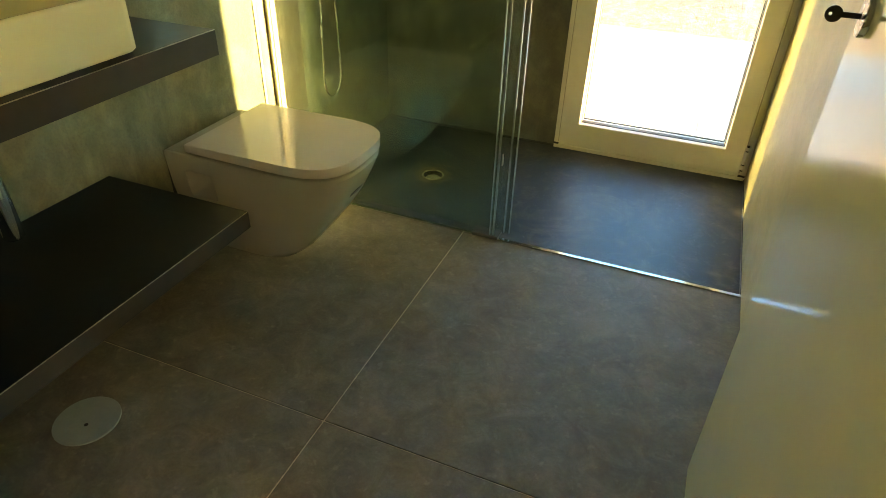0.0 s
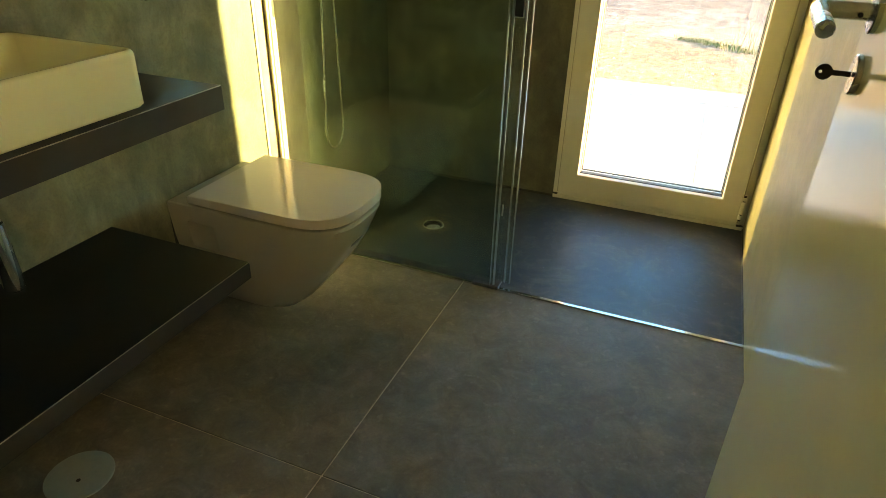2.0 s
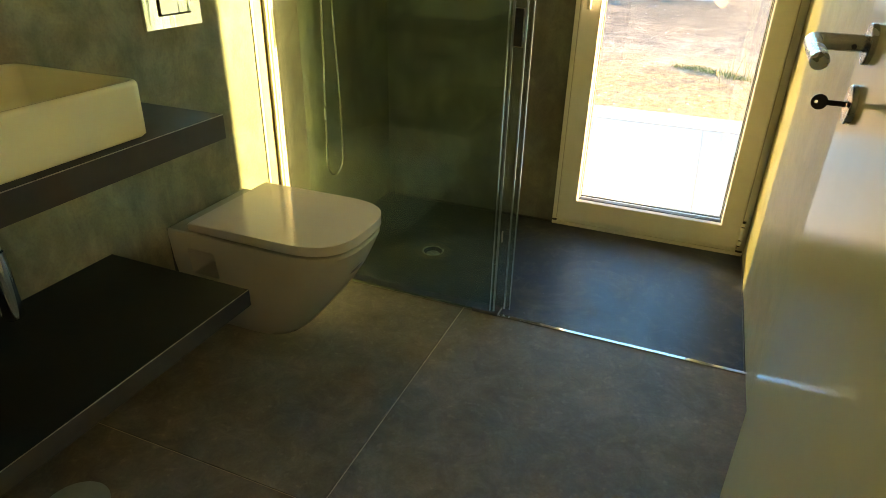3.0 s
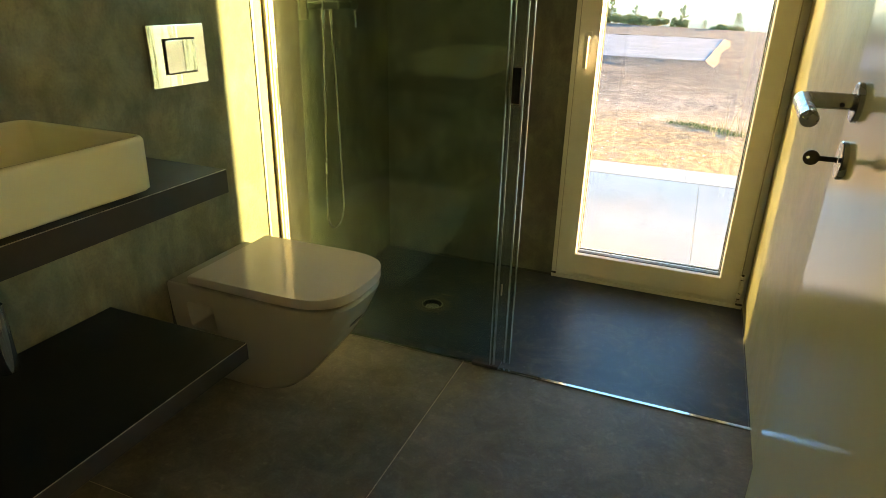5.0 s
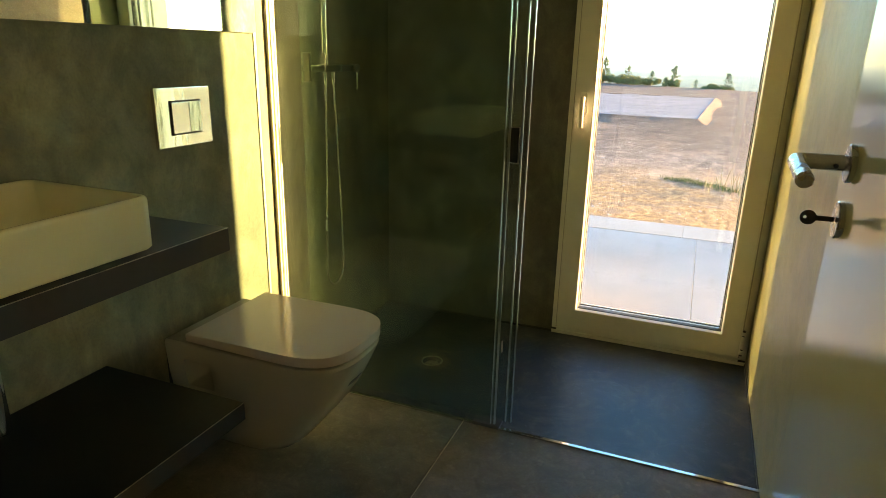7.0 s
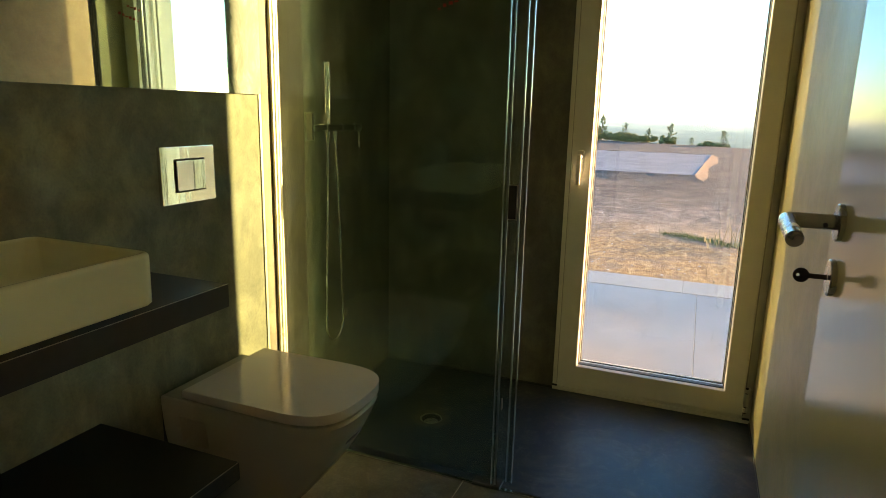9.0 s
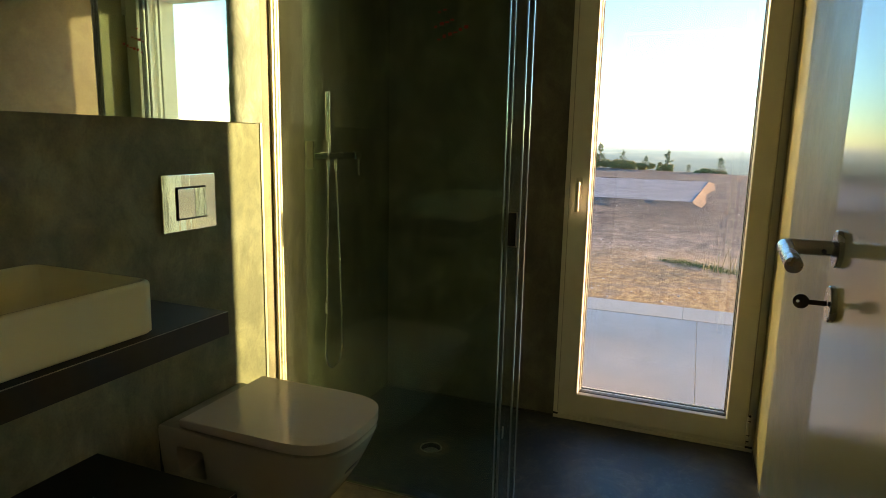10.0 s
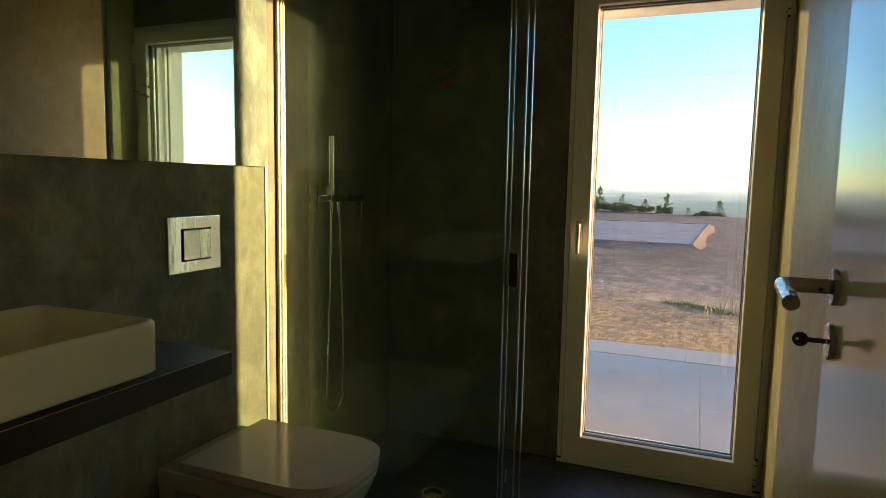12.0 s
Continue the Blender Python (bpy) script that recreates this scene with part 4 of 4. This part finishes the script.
# ---- outside ----
SILL_Y = YB + 0.08
terrace = thing("terrace", (0, 4, -0.03), "pale porcelain terrace paving with a light border row", "terrace", kind="structure")
piece("paving_bed", boxed(-6, 7, YO, 5.28, -0.25, -0.036), GROUT, terrace, "pale grout", smooth=False)
piece("sill_tile", boxed(WX0 + 0.002, 0.4335, SILL_Y, YO, -0.044, -0.030, 0.001, 1), TERRACE, terrace, smooth=False)
piece("sill_tile", boxed(0.4365, WX1 - 0.002, SILL_Y, YO, -0.044, -0.030, 0.001, 1), TERRACE, terrace, smooth=False)
for k in range(-5, 6):
    tx = 0.435 + 1.2 * k
    piece("tile", boxed(tx + 0.0015, tx + 1.1985, YO + 0.002, 4.915, -0.045, -0.030, 0.001, 1), TERRACE, terrace, smooth=False)
    tx = 0.336 + 1.2 * k
    piece("border_tile", boxed(tx + 0.0015, tx + 1.1985, 4.922, 5.29, -0.045, -0.028, 0.002, 1), BORDER, terrace, smooth=False)


def ground_z(x, y):
    base = -0.055 - 0.19 * min(1, max(0, (y - 5.4) / 4.5))
    edge = 36.8 - 0.5 * x
    if y > edge:
        base -= 0.22 * (y - edge) ** 1.05
    base = max(base, -60)
    rough = noise.fractal((x * 0.5, y * 0.35, 0), 1.0, 2.0, 4) * 0.020 + noise.fractal((x * 2.6, y * 1.7, 3), 0.9, 2.0, 6) * 0.0075
    k = min(1, max(0, (y - 5.3) / 2.0)) if y > 5 else 0
    return base + rough * k


def ground():
    ys = [-4900, -900, -150, -30, -6, 3.2, 5.29]
    y = 5.29
    while y < 48:
        y *= 1.0085
        ys.append(y)
    ys += [55, 70, 100, 160, 260, 500, 1200, 4900]
    xs = [-4900, -900, -200, -70, -40] + [-26 + 0.5 * k for k in range(38)] + [-7 + 0.055 * k for k in range(201)] + [4.2 + 0.5 * k for k in range(32)] + [26, 40, 70, 200, 900, 4900]
    bm = bmesh.new()
    rows = [[bm.verts.new((a, b, ground_z(a, b) if b > 5.0 else -0.3)) for a in xs] for b in ys]
    for r0, r1 in zip(rows, rows[1:]):
        for i in range(len(xs) - 1):
            bm.faces.new((r0[i], r0[i + 1], r1[i + 1], r1[i]))
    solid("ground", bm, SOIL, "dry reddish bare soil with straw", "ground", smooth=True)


ground()
solid("backdrop", boxed(-900, 900, 700, 701, -60, 3.0), HAZE, "glowing backdrop of distant plain and sea in painted haze", "distance")


def gravel_platform():
    e = thing("gravel_platform", (-4, 18, -0.3), "low raised gravel bed with sandy banks", "gravel bed", kind="structure")
    top, low = -0.165, -0.29
    inner = [(-14, 16.75), (0.266, 16.65), (0.73, 26.3), (-14, 26.7)]
    outer = [(-14, 15.6), (0.53, 15.45), (1.12, 26.5), (-14, 26.9)]
    bm = bmesh.new()
    nx, ny = 60, 30
    rows = []
    for j in range(ny + 1):
        v = j / ny
        row = []
        for i in range(nx + 1):
            u = 1 - (1 - i / nx) ** 1.0
            a = Vector(inner[0]).lerp(Vector(inner[1]), u)
            b = Vector(inner[3]).lerp(Vector(inner[2]), u)
            p = a.lerp(b, v)
            row.append(bm.verts.new((p.x, p.y, top + 0.02 * noise.noise((p.x * 1.5, p.y * 1.2, 0)))))
        rows.append(row)
    for j in range(ny):
        for i in range(nx):
            bm.faces.new((rows[j][i], rows[j][i + 1], rows[j + 1][i + 1], rows[j + 1][i]))
    piece("gravel_top", bm, GRAVEL, e, "pale blue-grey gravel")
    def bank(name, corners, n, mat, label):
        bm = bmesh.new()
        rows = []
        for k in range(n + 1):
            p, q = [Vector(c[0]).lerp(Vector(c[1]), k / n) for c in corners]
            lx = 0.20 * noise.noise((q.x * 0.9, q.y * 0.45, 1)) + 0.07 * noise.noise((q.x * 3, q.y * 1.6, 4))
            ly = 0.40 * abs(noise.noise((q.x * 0.9, q.y, 7))) + 0.18 * abs(noise.noise((q.x * 3.1, q.y, 9)))
            row = []
            for f, sag in ((0.0, 0.0), (0.3, -0.012), (0.65, 0.006), (1.0, 0.0)):
                x, y = p.x + (q.x + lx - p.x) * f, p.y + (q.y - ly - p.y) * f
                row.append(bm.verts.new((x, y, top + 0.01 + (low - top) * f + sag + 0.012 * f * noise.noise((x * 6, y * 4, 3)))))
            rows.append(row)
        for a, b in zip(rows, rows[1:]):
            for c in range(3):
                bm.faces.new((a[c], b[c], b[c + 1], a[c + 1]))
        piece(name, bm, mat, e, label)

    # front bank uses the darkened far soil, so its shade is in the colour
    bank("front_bank", ((inner[0], inner[1]), (outer[0], outer[1])), 160, SOIL, "shaded soil bank")
    bank("side_bank", ((inner[1], inner[2]), (outer[1], outer[2])), 90, BATTER, "sunlit sandy soil bank")
    bank("rear_bank", ((inner[2], inner[3]), (outer[2], outer[3])), 40, BATTER, "sandy soil bank")


gravel_platform()


def leaf_cloud(bm, rnd, centre, radii, count, size):
    c = Vector(centre)
    for _ in range(count):
        d = Vector((rnd.gauss(0, 1), rnd.gauss(0, 1), rnd.gauss(0, 1))).normalized() * rnd.random() ** 0.4
        p = c + Vector((d.x * radii[0], d.y * radii[1], d.z * radii[2]))
        u = Vector((rnd.uniform(-1, 1), rnd.uniform(-1, 1), rnd.uniform(-0.3, 1))).normalized() * size * rnd.uniform(0.6, 1.3)
        w = u.orthogonal().normalized() * size * rnd.uniform(0.12, 0.3)
        bm.faces.new([bm.verts.new(q) for q in (p - u * 0.5 - w, p - u * 0.5 + w, p + u * 0.5 + w * 0.4, p + u * 0.5 - w * 0.4)])


def pine(x, y, z, h, w, seed, label):
    rnd = random.Random(seed)
    e = thing("pine_tree", (x, y, z), label, "tree", group="young pines on the ridge")
    bm = rod((x, y, z - 0.2), (x + 0.02 * h, y, z + h * 0.97), 0.022 * h, 8, 0.005 * h)
    limbs = []
    for tier in range(9):
        f = 0.16 + 0.78 * tier / 9
        for k in range(5):
            a = 2 * math.pi * (k + rnd.uniform(-0.3, 0.3)) / 5 + tier
            if rnd.random() < 0.18:
                continue
            ln = w * 0.52 * (1.04 - f) ** 0.95 * rnd.uniform(0.30, 1.35) + 0.02
            p0 = Vector((x + 0.02 * h * f, y, z + h * (f + rnd.uniform(-0.02, 0.02))))
            p1 = p0 + Vector((math.cos(a) * ln, math.sin(a) * ln, ln * rnd.uniform(0.15, 0.55)))
            rod(p0, p1, 0.006 * h, 5, 0.002 * h, bm=bm)
            limbs.append((p0, p1))
    piece("trunk", bm, BARK, e)
    bm = bmesh.new()
    for p0, p1 in limbs:
        for s in (0.5, 0.8, 1.0):
            r = 0.026 * h * rnd.uniform(0.7, 1.3)
            leaf_cloud(bm, rnd, p0.lerp(p1, s), (r * 0.8, r * 0.8, r * 1.5), 11, 0.042 * h)
    leaf_cloud(bm, rnd, (x + 0.02 * h, y, z + h * 0.96), (0.012 * h, 0.012 * h, 0.07 * h), 18, 0.05 * h)
    piece("crown", bm, NEEDLE, e, smooth=False)


def bush(x, y, z, w, h, seed, label):
    rnd = random.Random(seed)
    e = thing("bush", (x, y, z), label, "bush", group="low bushes on the ridge")
    bm = bmesh.new()
    for k in range(5):
        rod((x, y, z - 0.1), (x + rnd.uniform(-0.4, 0.4) * w, y + rnd.uniform(-0.2, 0.2) * w, z + h * 0.7), 0.02, 5, 0.008, bm=bm)
    piece("stems", bm, BARK, e)
    bm = bmesh.new()
    for k in range(9):
        leaf_cloud(bm, rnd, (x + rnd.uniform(-0.42, 0.42) * w, y + rnd.uniform(-0.25, 0.25) * w, z + h * rnd.uniform(0.25, 0.72)), (w * 0.17, w * 0.17, h * 0.26), 140, 0.095)
    piece("crown", bm, BUSH, e, smooth=False)


def ridge(x):
    return 36.8 - 0.5 * x


for x, h, w, seed in ((-5.40, 1.75, 1.0, 1), (-3.95, 1.25, 0.85, 2), (-2.55, 1.0, 0.65, 3), (-1.35, 1.35, 0.8, 4), (-0.2, 0.6, 0.5, 8), (1.35, 1.05, 0.85, 6)):
    pine(x, ridge(x) + 0.3, -0.42, h, w, seed, "young dark green pine tree on the ridge")
for x, w, h, seed in ((-5.75, 1.4, 0.95, 11), (-5.05, 1.2, 0.62, 17), (-4.45, 1.5, 0.72, 12), (-3.75, 1.2, 0.60, 18), (-3.2, 1.5, 0.66, 13), (-2.5, 1.1, 0.55, 16), (-1.38, 0.9, 0.6, 14), (0.95, 1.5, 0.45, 15)):
    bush(x, ridge(x) - 0.1, -0.34, w, h, seed, "low olive green bush on the ridge")


def blades(name, spots, mat, label, category, seed, hmin, hmax, lean):
    rnd = random.Random(seed)
    bm = bmesh.new()
    for cx, cy, rx, ry, n in spots:
        for _ in range(n):
            x, y = cx + rnd.gauss(0, rx), cy + rnd.gauss(0, ry)
            if y < 5.34:
                continue
            z = ground_z(x, y)
            h = rnd.uniform(hmin, hmax)
            a = rnd.uniform(0, 2 * math.pi)
            t = Vector((math.cos(a), math.sin(a), 0)) * h * rnd.uniform(0, lean)
            w = Vector((-math.sin(a), math.cos(a), 0)) * 0.004
            p = Vector((x, y, z - 0.01))
            q = p + t * 0.4 + Vector((0, 0, h * 0.6))
            bm.faces.new([bm.verts.new(v) for v in (p - w, p + w, q + w * 0.7, q - w * 0.7)])
            bm.faces.new([bm.verts.new(v) for v in (q - w * 0.7, q + w * 0.7, p + t + Vector((0, 0, h)))])
    ob = finish(name, bm, mat)
    return tagged(ob, label, category, kind="stuff")


blades("grass", [(0.16 + 0.115 * k, 8.10 - 0.11 * k, 0.085, 0.075, 130) for k in range(6)], GRASS, "low green grass tuft on bare soil", "grass", 21, 0.018, 0.060, 1.6)
blades("dry_grass", [(0.75, 7.5, 0.22, 0.25, 160), (-0.3, 7.6, 0.5, 0.3, 160), (0.2, 6.0, 0.9, 0.5, 420), (-0.5, 6.8, 0.6, 0.4, 220)], STRAW, "dry straw-coloured grass stalks", "grass", 22, 0.006, 0.020, 3.0)
blades("tall_weeds", [(0.78, 7.35, 0.14, 0.14, 26)], STRAW, "tall thin dry weeds", "weeds", 23, 0.15, 0.42, 0.7)


def pebbles():
    rnd = random.Random(31)
    bm = bmesh.new()
    for _ in range(460):
        y = 5.5 + 26 * rnd.random() ** 1.6
        x = rnd.uniform(-0.32, 0.24) * y + 0.2
        r = rnd.uniform(0.004, 0.011) * (1 + y * 0.05)
        z = ground_z(x, y)
        if x < 0.9 and 16.3 < y < 27:
            continue
        ring = [[Vector((x + r * q * math.cos(2 * math.pi * k / 6 + rnd.uniform(-0.2, 0.2)), y + r * q * math.sin(2 * math.pi * k / 6), z + r * h)) for k in range(6)] for q, h in ((1.0, -0.2), (0.9, 0.4), (0.4, 0.75))]
        loft(ring, bm=bm)
    tagged(finish("pebbles", bm, PEBBLE), "small pale stones scattered on the soil", "stones", kind="stuff")


pebbles()
